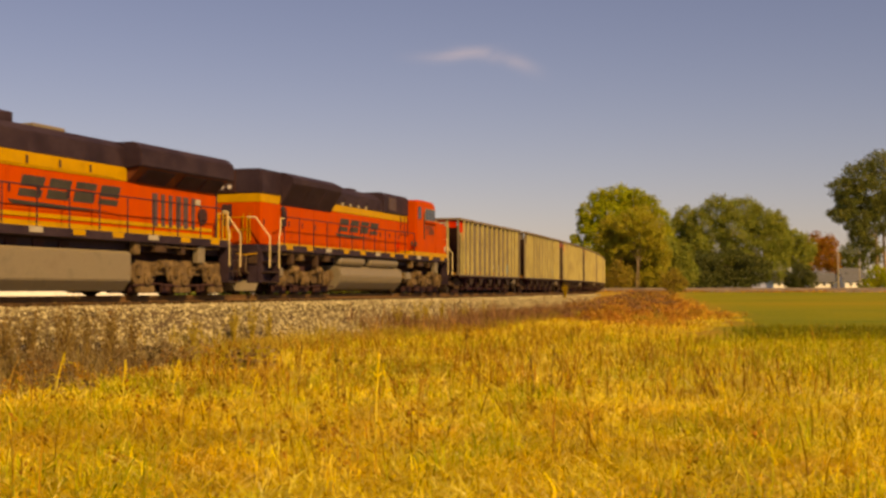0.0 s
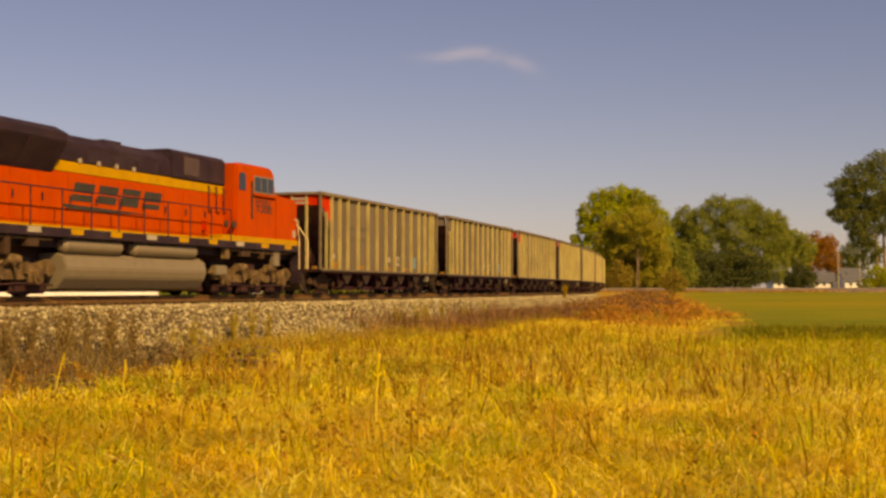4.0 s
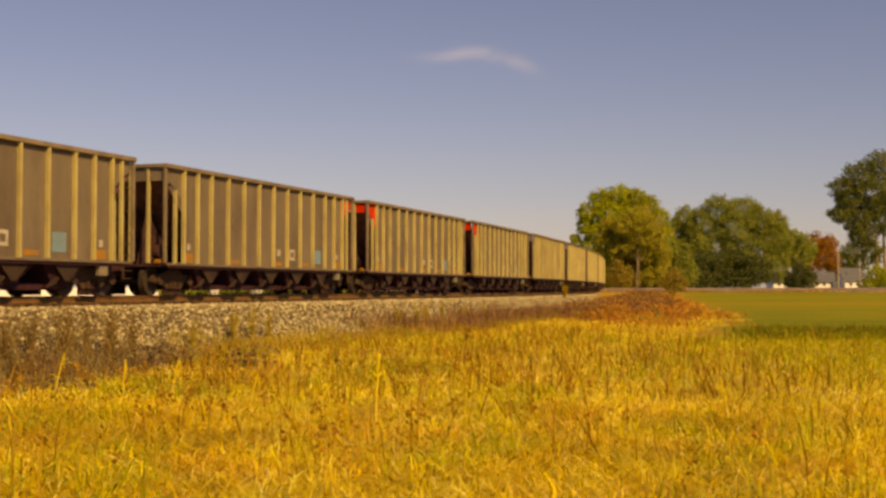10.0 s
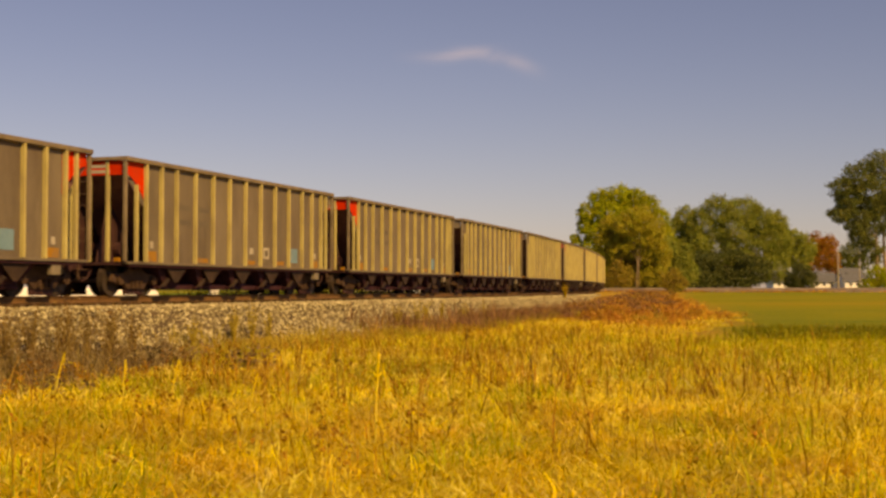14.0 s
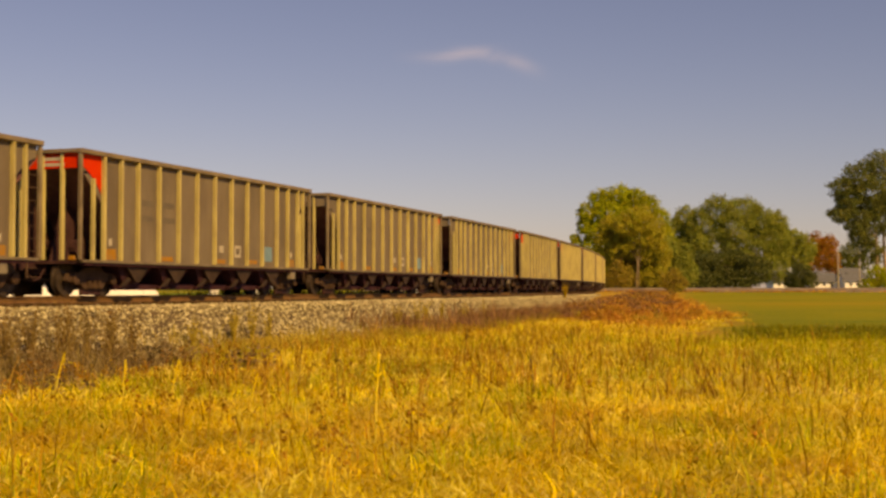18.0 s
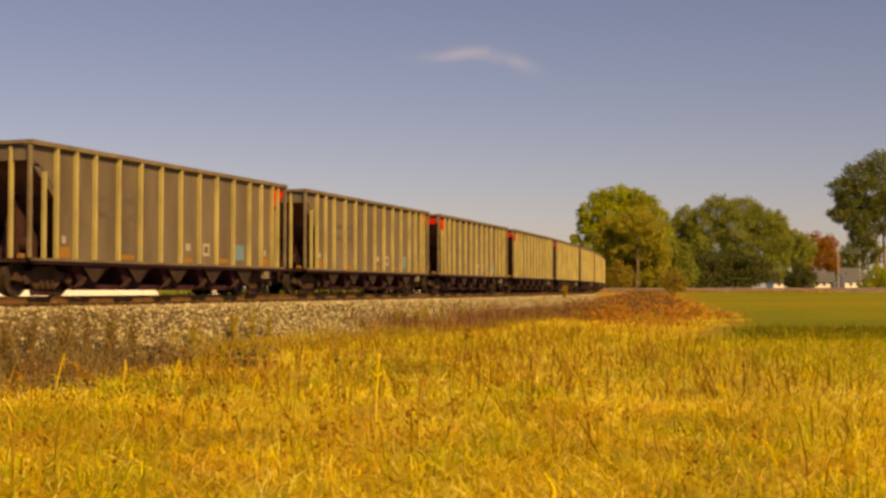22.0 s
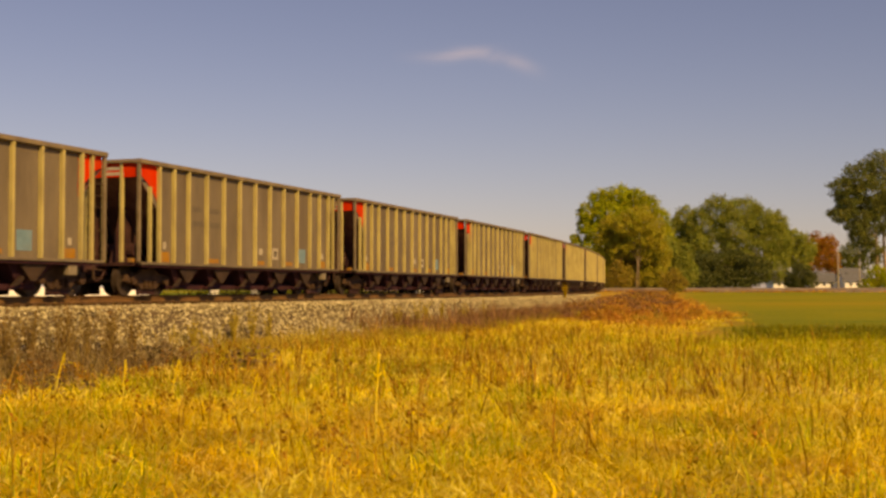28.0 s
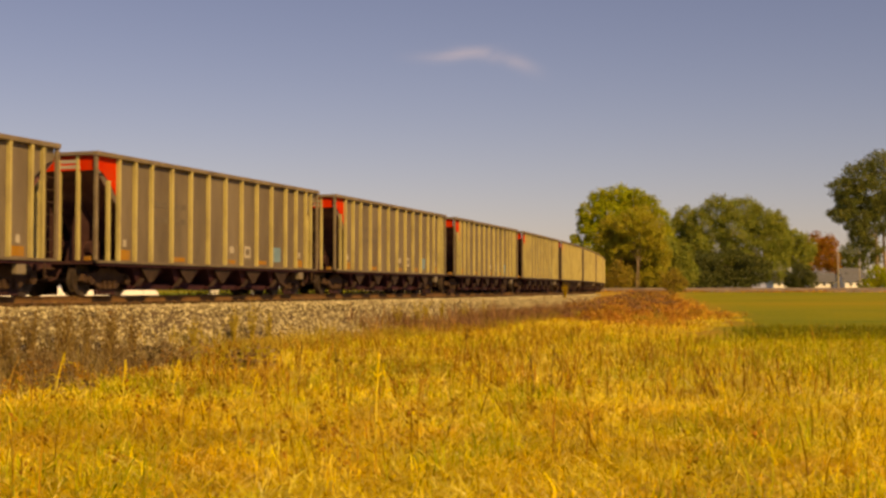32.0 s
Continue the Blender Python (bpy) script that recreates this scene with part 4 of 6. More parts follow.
def rear_locomotive():
    """The second locomotive: hood end leading (+x), wide cab trailing."""
    h = 11.1
    lo = thing("locomotive", "orange and black diesel freight locomotive running cab last", "locomotive", "locomotives of the train")
    loco_frame(lo, h)
    # long hood: orange doors, amber band, dark top
    hood_block(lo, -5.3, 10.65, 0.98, 1.8, 3.36, M_orange, "hood_side")
    hood_block(lo, -5.3, 9.1, 0.985, 3.36, 3.66, M_yellow, "hood_band", label="yellow band round the hood")
    hood_block(lo, -5.3, 4.2, 0.96, 3.66, 4.46, M_black, "hood_top", 0.28, label="dark rounded hood roof")
    hood_block(lo, 9.1, 10.66, 0.99, 3.3, 3.62, M_yellow, "end_band", label="yellow band round the hood end")
    hood_block(lo, 9.0, 10.67, 1.02, 3.62, 4.52, M_black, "end_hood_top", 0.05, 0.05)
    bm = B()
    sweep_x(bm, [(-1.0, 3.3), (1.0, 3.3), (1.5, 4.1), (1.5, 4.3), (1.1, 4.5), (-1.1, 4.5), (-1.5, 4.3), (-1.5, 4.1)], 4.2, 9.0)
    part("radiator_flare", bm, M_black, lo, "dark outward-flaring radiator housing")
    for y in (-1, 1):
        for k in range(3):
            bm = B()
            x = 4.3 + k * 1.55
            a, b = Vector((0, y * 1.035, 3.38)), Vector((0, y * 1.475, 4.06))
            nrm = Vector((0, y * 0.8, -0.5)).normalized() * 0.02
            vs = [bm.verts.new(p + Vector((xx, 0, 0))) for xx in (x, x + 1.45) for p in (a, a + nrm, b + nrm, b)]
            for q in ((0, 1, 2, 3), (7, 6, 5, 4), (1, 5, 6, 2), (0, 4, 5, 1), (3, 2, 6, 7), (0, 3, 7, 4)):
                bm.faces.new([vs[i] for i in q])
            bmesh.ops.recalc_face_normals(bm, faces=bm.faces[:])
            part("radiator_screen", bm, M_black, lo)
        hood_doors(lo, -5.1, 8.4, 11, y, 1.98, 3.28, M_orange, 0.98)
        hood_doors(lo, 8.6, 10.55, 1, y, 2.0, 3.2, M_orange, 0.98)
        hood_doors(lo, -5.1, 4.0, 7, y, 3.7, 4.02, M_black, 0.96)
        emblem(lo, 3.4, -1.3, y, 2.6, 3.12, 0.98) if y > 0 else emblem(lo, -1.3, 3.4, y, 2.6, 3.12, 0.98)
        side_rails(lo, -4.9, 9.7, y)
        bm = B()
        bars(bm, [(8.9, y * 1.0, 3.2), (8.9, y * 1.1, 3.1), (8.92, y * 1.1, 2.5)], 0.11, 8)
        part("filter_box", bm, M_black, lo)
        for k in range(4):
            bm = B()
            box(bm, 0.2 + k * 0.9, 0.28 + k * 0.9, min(y * 0.97, y * 1.04), max(y * 0.97, y * 1.04), 3.66, 3.78)
            part("lifting_lug", bm, M_white_mark, lo)
    hood_block(lo, -5.3, -1.9, 1.04, 3.68, 4.58, M_black, "equipment_cabinet", 0.12, label="dark cabinet behind the cab")
    # roof gear
    bm = B()
    box(bm, -3.5, -2.6, -1.07, 1.07, 3.8, 4.38, 0.02)
    part("inertial_filter", bm, M_louvre, lo, "grey hood intake panel")
    for x in (3.4, 0.6):
        bm = B()
        box(bm, x - 0.5, x + 0.4, -0.5, 0.5, 4.44, 4.56, 0.04)
        part("exhaust_outlet", bm, M_black, lo)
    bm = B()
    for k in range(4):
        rod(bm, (3.85 + k * 0.02, 0.3 - k * 0.15, 4.36), (4.1, 0.3 - k * 0.15, 4.5), 0.05, 8)
    part("air_horn", bm, M_black, lo)
    for x in (5.2, 6.35, 7.5):
        bm = B()
        rod(bm, (x, 0, 4.5), (x, 0, 4.56), 0.5, 20)
        part("radiator_fan", bm, M_black, lo)
    # hood end: vent, door, lamp
    bm = B()
    box(bm, 10.65, 10.68, -0.52, -0.14, 2.45, 3.24, 0.01)
    part("end_vent", bm, M_under, lo)
    bm = B()
    box(bm, 10.66, 10.7, -0.8, 0.02, 3.66, 4.46, 0.02)
    hs = part("headlamp_housing", bm, M_under, lo, "dark headlamp housing")
    for yy in (-0.5, -0.2):
        bm = B()
        rod(bm, (10.68, yy, 3.86), (10.74, yy, 3.86), 0.125, 14)
        part("lamp_ring", bm, M_louvre, hs)
        bm = B()
        rod(bm, (10.735, yy, 3.86), (10.75, yy, 3.86), 0.08, 14)
        part("headlamp", bm, M_lens, hs, "clear round headlamp")
    bm = B()
    bars(bm, [(10.75, 0.35, 1.85), (10.75, 0.35, 2.9)], 0.02)
    bars(bm, [(10.75, 0.62, 1.85), (10.75, 0.62, 2.9)], 0.02)
    part("grab_iron", bm, M_yellow, lo)
    bm = B()
    box(bm, 10.65, 10.67, 0.05, 0.75, 1.9, 3.2, 0.008)
    part("end_door", bm, M_orange, lo)
    bm = B()
    box(bm, 10.65, 10.69, -0.35, -0.15, 2.0, 2.25)
    part("end_lamp", bm, M_yellow, lo)
    # tanks
    bm = B()
    sweep_x(bm, [(-1.35, 0.5), (-1.1, 0.2), (-0.6, 0.12), (0.6, 0.12), (1.1, 0.2), (1.35, 0.5), (1.42, 0.75), (1.35, 1.05), (1.15, 1.16), (-1.15, 1.16), (-1.35, 1.05), (-1.42, 0.75)], -3.4, 4.1)
    bmesh.ops.bevel(bm, geom=bm.edges[:], offset=0.03, segments=2, affect="EDGES")
    part("fuel_tank", bm, M_tank, lo, "grey rounded fuel tank")
    for y in (-1, 1):
        for a, b in ((4.1, 1.3), (0.7, -2.9)):
            bm = B()
            rod(bm, (a - 0.1, y * 1.2, 1.36), (b + 0.1, y * 1.2, 1.36), 0.21, 16)
            rod(bm, (a - 0.1, y * 1.2, 1.36), (a, y * 1.2, 1.36), 0.21, 16, 0.12)
            rod(bm, (b + 0.1, y * 1.2, 1.36), (b, y * 1.2, 1.36), 0.21, 16, 0.12)
            part("air_reservoir", bm, M_tank, lo, "grey cylindrical air reservoir")
    # wide cab and short nose
    bm = B()
    prism(bm, [(-5.3, 1.8), (-8.3, 1.8), (-8.3, 3.5), (-8.15, 4.3), (-7.9, 4.48), (-5.6, 4.48), (-5.3, 4.42)], -1.46, 1.46, 0.07)
    cab = part("cab", bm, M_orange, lo, "orange cab with dark windows")
    bm = B()
    prism(bm, [(-8.3, 1.8), (-10.1, 1.8), (-10.15, 3.3), (-10.0, 3.46), (-8.3, 3.58)], -1.44, 1.44, 0.06)
    part("nose", bm, M_orange, lo, "orange short nose")
    bm = B()
    box(bm, -10.12, -4.3, -1.472, 1.472, 1.86, 1.99)
    part("cab_stripe", bm, M_yellow, lo, "yellow stripe round the cab foot")
    for y in (-1, 1):
        bm = B()
        box(bm, -8.12, -6.58, min(y * 1.45, y * 1.478), max(y * 1.45, y * 1.478), 3.53, 4.12, 0.01)
        part("window_frame", bm, M_tank, lo, "pale cab window frame")
        for k in range(3):
            bm = B()
            x = -8.06 + k * 0.5
            box(bm, x, x + 0.43, min(y * 1.46, y * 1.484), max(y * 1.46, y * 1.484), 3.58, 4.07)
            part("window_pane", bm, M_glass, lo, "dark cab window pane")
        bm = B()
        prism(bm, [(-5.95, 3.56), (-5.5, 3.56), (-5.5, 4.05), (-5.58, 4.14), (-5.87, 4.14), (-5.95, 4.05)], min(y * 1.45, y * 1.482), max(y * 1.45, y * 1.482))
        part("window_pane", bm, M_glass, lo, "dark arched cab window pane")
        bm = B()
        box(bm, -6.45, -6.36, min(y * 1.46, y * 1.5), max(y * 1.46, y * 1.5), 2.6, 3.9)
        part("cab_handhold", bm, M_ink, lo)
        bm = B()
        box(bm, -8.2, -6.5, min(y * 1.46, y * 1.56), max(y * 1.46, y * 1.56), 3.42, 3.5, 0.01)
        part("arm_rest", bm, M_orange, lo)
        bm = B()
        box(bm, -9.9, -9.72, min(y * 1.44, y * 1.475), max(y * 1.44, y * 1.475), 2.1, 2.35)
        part("nose_lamp", bm, M_white_mark, lo)
        for xx in (-4.2, -4.7, -5.2):
            bm = B()
            bars(bm, [(xx, y * 0.98, 3.58), (xx, y * 1.05, 3.55), (xx, y * 1.05, 2.78), (xx - 0.22, y * 1.05, 2.74)], 0.022, 6)
            part("grab_iron", bm, M_black, lo, "dark grab iron on the hood side")
        bm = B()
        box(bm, -4.05, -3.78, min(y * 0.98, y * 1.06), max(y * 0.98, y * 1.06), 2.1, 2.42, 0.02)
        part("sand_cap", bm, M_red, lo, "red sand filler cap")
        for xx in (-5.15, -4.6):
            bm = B()
            rod(bm, (xx, y * 1.44, 2.35), (xx, y * 1.49, 2.35), 0.13, 12)
            part("step_lamp", bm, M_truck, lo)
        # fleet number on the cab side
        cu = bpy.data.curves.new("cab_number", "FONT")
        cu.body, cu.size, cu.extrude, cu.align_x = "9386", 0.66, 0.003, "CENTER"
        cu.space_character = 0.95
        tmp = bpy.data.objects.new("cab_number", cu)
        me = bpy.data.meshes.new_from_object(tmp)
        bpy.data.objects.remove(tmp)
        me.materials.clear()
        me.materials.append(M_ink)
        num = part("cab_number", me, None, lo, "dark painted fleet number")
        num.matrix_local = pose(-7.32, y * 1.475, 2.85, 90, 0, 180 if y > 0 else 0)
    for y in (-0.72, 0.72):
        bm = B()
        prism(bm, [(-8.32, 3.65), (-8.335, 3.65), (-8.22, 4.2), (-8.205, 4.2)], y - 0.6, y + 0.6)
        part("windscreen", bm, M_glass, lo, "dark windscreen")
    for x in (-7.2, 7.2):
        loco_truck(lo, x, "cast")
    return lo


# Orange darkened: the shade under the wing is put into the paint
M_shade_orange = surface("shade_dark_orange_paint", (0.07, 0.02, 0.01), (0.12, 0.034, 0.013), (0.18, 0.05, 0.016), 3, 0.6, 0, 0.1, 30)


def lead_locomotive():
    """The first locomotive, its radiator end next to the second one (-x)."""
    h = 11.2
    lo = thing("locomotive", "orange, yellow and black diesel locomotive leading the coal train", "locomotive", "locomotives of the train")
    loco_frame(lo, h)
    hood_block(lo, -10.3, 5.6, 0.98, 1.8, 3.33, M_orange, "hood_side")
    hood_block(lo, -5.0, 5.6, 0.985, 3.33, 3.74, M_yellow, "hood_band", label="yellow band round the hood")
    hood_block(lo, -5.0, 5.6, 0.96, 3.74, 4.5, M_black, "hood_top", 0.22, label="dark hood roof")
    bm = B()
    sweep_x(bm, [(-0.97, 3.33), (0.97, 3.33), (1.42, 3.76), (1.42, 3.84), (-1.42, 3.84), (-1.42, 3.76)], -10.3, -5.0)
    part("wing_underside", bm, M_shade_orange, lo, "orange sloping underside, coloured dark for shade")
    bm = B()
    sweep_x(bm, [(-1.0, 3.72), (-1.5, 3.78), (-1.5, 4.28), (-1.25, 4.5), (1.25, 4.5), (1.5, 4.28), (1.5, 3.78), (1.0, 3.72)], -10.6, -4.9)
    bmesh.ops.bevel(bm, geom=bm.edges[:], offset=0.03, segments=2, affect="EDGES")
    part("radiator_wing", bm, M_black, lo, "long dark overhanging radiator roof")
    hood_block(lo, -10.45, -10.3, 0.96, 1.8, 3.72, M_black, "end_cover")
    for y in (-1, 1):
        for x, w in ((-10.15, 1.15), (-8.9, 1.3), (-7.0, 1.55)):
            bm = B()
            a, b = Vector((0, y * 1.03, 3.37)), Vector((0, y * 1.4, 3.72))
            nrm = Vector((0, y * 0.69, -0.72)) * 0.022
            vs = [bm.verts.new(p + Vector((xx, 0, 0))) for xx in (x, x + w) for p in (a, a + nrm, b + nrm, b)]
            for q in ((0, 1, 2, 3), (7, 6, 5, 4), (1, 5, 6, 2), (0, 4, 5, 1), (3, 2, 6, 7), (0, 3, 7, 4)):
                bm.faces.new([vs[i] for i in q])
            bmesh.ops.recalc_face_normals(bm, faces=bm.faces[:])
            part("radiator_screen", bm, M_black, lo)
        hood_doors(lo, -4.4, 5.4, 8, y, 2.24, 3.28, M_orange, 0.98)
        hood_doors(lo, -4.4, 5.4, 7, y, 3.4, 3.7, M_yellow, 0.985)
        for k in range(6):
            bm = B()
            x = -8.9 + k * 0.43 + (0.1 if k > 2 else 0)
            box(bm, x, x + (0.2 if k in (0, 3, 4) else 0.28), min(y * 0.97, y * 1.01), max(y * 0.97, y * 1.01), 2.1, 3.1, 0.008)
            part("louvre", bm, M_louvre, lo, "grey louvred hood grille")
        bm = B()
        rod(bm, (-9.35, y * 0.97, 2.55), (-9.35, y * 1.06, 2.55), 0.26, 16)
        part("blower_cover", bm, M_under, lo)
        bm = B()
        box(bm, -9.25, -8.95, min(y * 0.98, y * 1.0), max(y * 0.98, y * 1.0), 2.9, 3.08)
        part("notice_plate", bm, M_white_mark, lo)
        emblem(lo, 0.1, -4.6, y, 2.58, 3.14, 0.98) if y > 0 else emblem(lo, -4.6, 0.1, y, 2.58, 3.14, 0.98)
        bm = B()
        for z0, z1 in ((1.87, 1.97), (2.07, 2.18)):
            bm = B()
            box(bm, -10.0, 5.6, min(y * 0.98, y * 1.004), max(y * 0.98, y * 1.004), z0, z1)
            part("hood_stripe", bm, M_yellow, lo, "yellow stripe along the hood foot")
        for k in range(3):
            bm = B()
            bars(bm, [(-10.1 - 0.16 * k, y * (1.2 + 0.06 * k), 1.8), (-10.1 - 0.16 * k, y * (1.2 + 0.06 * k), 2.72)], 0.035)
            part("grab_iron", bm, M_yellow, lo)
        side_rails(lo, -9.8, 5.4, y)
        bm = B()
        rod(bm, (-10.35, y * 0.62, 3.5), (-10.5, y * 0.62, 3.5), 0.16, 12)
        part("number_board", bm, M_louvre, lo)
    bm = B()
    box(bm, -10.48, -10.44, 0.3, 0.9, 1.9, 3.0, 0.01)
    part("end_door", bm, M_orange, lo)
    bm = B()
    sweep_x(bm, [(-1.4, 0.45), (-1.15, 0.14), (1.15, 0.14), (1.4, 0.45), (1.4, 1.2), (1.3, 1.28), (-1.3, 1.28), (-1.4, 1.2)], -4.6, 4.0)
    bmesh.ops.bevel(bm, geom=bm.edges[:], offset=0.02, segments=2, affect="EDGES")
    part("fuel_tank", bm, M_tank, lo, "long grey flat-sided fuel tank")
    for x, w in ((-1.9, 0.7), (2.6, 0.6)):
        bm = B()
        box(bm, x - w, x + w, -0.55, 0.55, 4.5, 4.62, 0.04)
        part("roof_hatch", bm, M_tank if x < 0 else M_black, lo)
    bm = B()
    box(bm, -0.3, 1.5, -0.6, 0.6, 4.5, 4.78, 0.06)
    part("exhaust_housing", bm, M_black, lo)
    bm = B()
    prism(bm, [(5.6, 1.8), (8.6, 1.8), (8.6, 3.5), (8.45, 4.3), (8.2, 4.5), (5.9, 4.5), (5.6, 4.44)], -1.46, 1.46, 0.07)
    part("cab", bm, M_orange, lo, "orange cab with dark windows")
    bm = B()
    prism(bm, [(8.6, 1.8), (10.3, 1.8), (10.35, 3.2), (10.2, 3.4), (8.6, 3.55)], -1.44, 1.44, 0.06)
    part("nose", bm, M_orange, lo, "orange short nose")
    for y in (-1, 1):
        for k in range(3):
            bm = B()
            x = 6.6 + k * 0.56
            box(bm, x, x + 0.48, min(y * 1.46, y * 1.484), max(y * 1.46, y * 1.484), 3.55, 4.1)
            part("window_pane", bm, M_glass, lo, "dark cab window pane")
    for x in (-7.8, 7.8):
        loco_truck(lo, x, "box")
    return lo


LOCO_BASE = 7.2
TRAIN.append((rear_locomotive(), 17.95, LOCO_BASE, 0))
TRAIN.append((lead_locomotive(), -6.25, 7.8, 0))
# ---- trees, shrubs and village beyond the road ----
M_bark = surface("grey_brown_bark", (0.16, 0.115, 0.065), (0.28, 0.21, 0.12), (0.4, 0.31, 0.19), 3, 0.95, 0, 0.5, 20)
LEAF_SUN = leafy("yellow_green_leaves", [(0.253, 0.3136, 0.014), (0.33, 0.392, 0.016), (0.418, 0.448, 0.018), (0.528, 0.4704, 0.02)], 0.4)
LEAF_GREEN = leafy("green_leaves", [(0.183, 0.2305, 0.03995), (0.2458, 0.2875, 0.04567), (0.3035, 0.3292, 0.05137), (0.3558, 0.3456, 0.05422)], 0.4)
LEAF_OLIVE = leafy("dull_olive_leaves", [(0.2578, 0.255, 0.02732), (0.3481, 0.3399, 0.03036), (0.4255, 0.3763, 0.0334), (0.5029, 0.3885, 0.03947)], 0.35)
LEAF_DULL = leafy("dull_green_leaves", [(0.1, 0.125, 0.032), (0.14, 0.168, 0.037), (0.18, 0.2, 0.042), (0.22, 0.215, 0.045)], 0.35)
LEAF_BROWN = leafy("olive_brown_leaves", [(0.17, 0.1275, 0.0288), (0.289, 0.221, 0.0352), (0.374, 0.306, 0.0384), (0.476, 0.34, 0.048)], 0.3)
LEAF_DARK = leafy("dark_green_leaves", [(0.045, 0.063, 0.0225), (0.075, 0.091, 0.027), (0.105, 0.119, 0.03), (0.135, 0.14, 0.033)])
LEAF_RUST = leafy("rust_leaves", [(0.253, 0.105, 0.012), (0.3795, 0.147, 0.016), (0.4301, 0.189, 0.02), (0.253, 0.1785, 0.02)], 0.35)


def at(u, d):
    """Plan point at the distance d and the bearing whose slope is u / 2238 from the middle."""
    return (u - 784) / 2238 * d, d


def leaf_cloud(blobs, count, size, seed, droop=0.0):
    """Leaves as small bent quads, thick on the blobs' outsides, thinner within. blobs: (x, y, z, rx, ry, rz)."""
    r = np.random.default_rng(seed)
    bl = np.array(blobs, float)
    wgt = (bl[:, 3] * bl[:, 5]) ** 1.0
    pick = r.choice(len(bl), count, p=wgt / wgt.sum())
    # each blob is broken into sprays, so that the crown has gaps
    nspray = 110
    d = r.normal(size=(len(bl), nspray, 3))
    d /= np.linalg.norm(d, axis=2, keepdims=True)
    rad = r.uniform(0.6, 1.05, (len(bl), nspray, 1))
    spray = d * rad
    k = r.integers(0, nspray, count)
    q = spray[pick, k] + r.normal(size=(count, 3)) * 0.13
    c = bl[pick, :3] + q * bl[pick, 3:]
    n = r.normal(size=(count, 3)) + q * 0.9 + np.array([0, 0, 0.5])
    n /= np.linalg.norm(n, axis=1, keepdims=True)
    t = np.cross(n, r.normal(size=(count, 3)))
    t /= np.linalg.norm(t, axis=1, keepdims=True)
    b = np.cross(n, t)
    s = size * r.uniform(0.5, 1.35, (count, 1))
    v = np.stack([c - t * s, c - b * s * 0.6 + n * s * 0.15, c + t * s, c + b * s * 0.6 + n * s * 0.15], 1)
    f = np.arange(count * 4).reshape(-1, 4)
    return v.reshape(-1, 3), f


def crown_mesh(name, blobs, count, size, seed, mat):
    v, f = leaf_cloud(blobs, count, size, seed)
    me = bpy.data.meshes.new(name)
    me.vertices.add(len(v))
    me.vertices.foreach_set("co", v.astype(np.float32).ravel())
    me.loops.add(f.size)
    me.loops.foreach_set("vertex_index", f.astype(np.int32).ravel())
    me.polygons.add(len(f))
    me.polygons.foreach_set("loop_start", np.arange(0, f.size, 4, dtype=np.int32))
    me.update()
    me.materials.append(mat)
    return me


def tree(name, label, u, d, trunks, blobs, mat, count, size, seed, category="tree", grow=1.03):
    """A tree: tapering trunks with limbs out to the clumps of its crown. Blobs in metres from its foot (x across, y deep, z up)."""
    x, y = at(u, d)
    k = grow
    blobs = [tuple(k * q for q in b) for b in blobs]
    trunks = [(tx * k, ty * k, hh * k, rr) for tx, ty, hh, rr in trunks]
    t = thing(name, label, category)
    t.location = (x, y, ground_z(x, y) - 0.05)
    r = random.Random(seed)
    for tx, ty, hgt, rad in trunks:
        bm = B()
        p = Vector((tx, ty, 0))
        pts = [p]
        for k in range(1, 6):
            pts.append(Vector((tx + r.uniform(-0.2, 0.2) * k * 0.5, ty + r.uniform(-0.15, 0.15) * k * 0.5, hgt * k / 5)))
        for k, (a, b) in enumerate(zip(pts, pts[1:])):
            rod(bm, a, b, rad * (1 - k * 0.16), 8, rad * (1 - (k + 1) * 0.16))
        part("trunk", bm, M_bark, t)
        near = sorted(blobs, key=lambda b: (b[0] - tx) ** 2 + (b[2] - hgt * 0.7) ** 2)[:5]
        for b in near:
            bm = B()
            a = pts[r.choice((2, 3, 4))]
            e = Vector(b[:3])
            m = (a + e) / 2 + Vector((r.uniform(-0.4, 0.4), r.uniform(-0.4, 0.4), r.uniform(0, 0.5)))
            rod(bm, a, m, rad * 0.42, 6, rad * 0.3)
            rod(bm, m, e, rad * 0.3, 6, rad * 0.12)
            for _ in range(4):
                e2 = e + Vector((r.uniform(-1, 1) * b[3], r.uniform(-1, 1) * b[4], r.uniform(-0.6, 0.9) * b[5])) * 0.7
                rod(bm, (m + e) / 2, e2, rad * 0.14, 5, rad * 0.04)
            part("limb", bm, M_bark, t)
    part("crown", crown_mesh("crown", blobs, count, size, seed, mat), None, t)
    return t


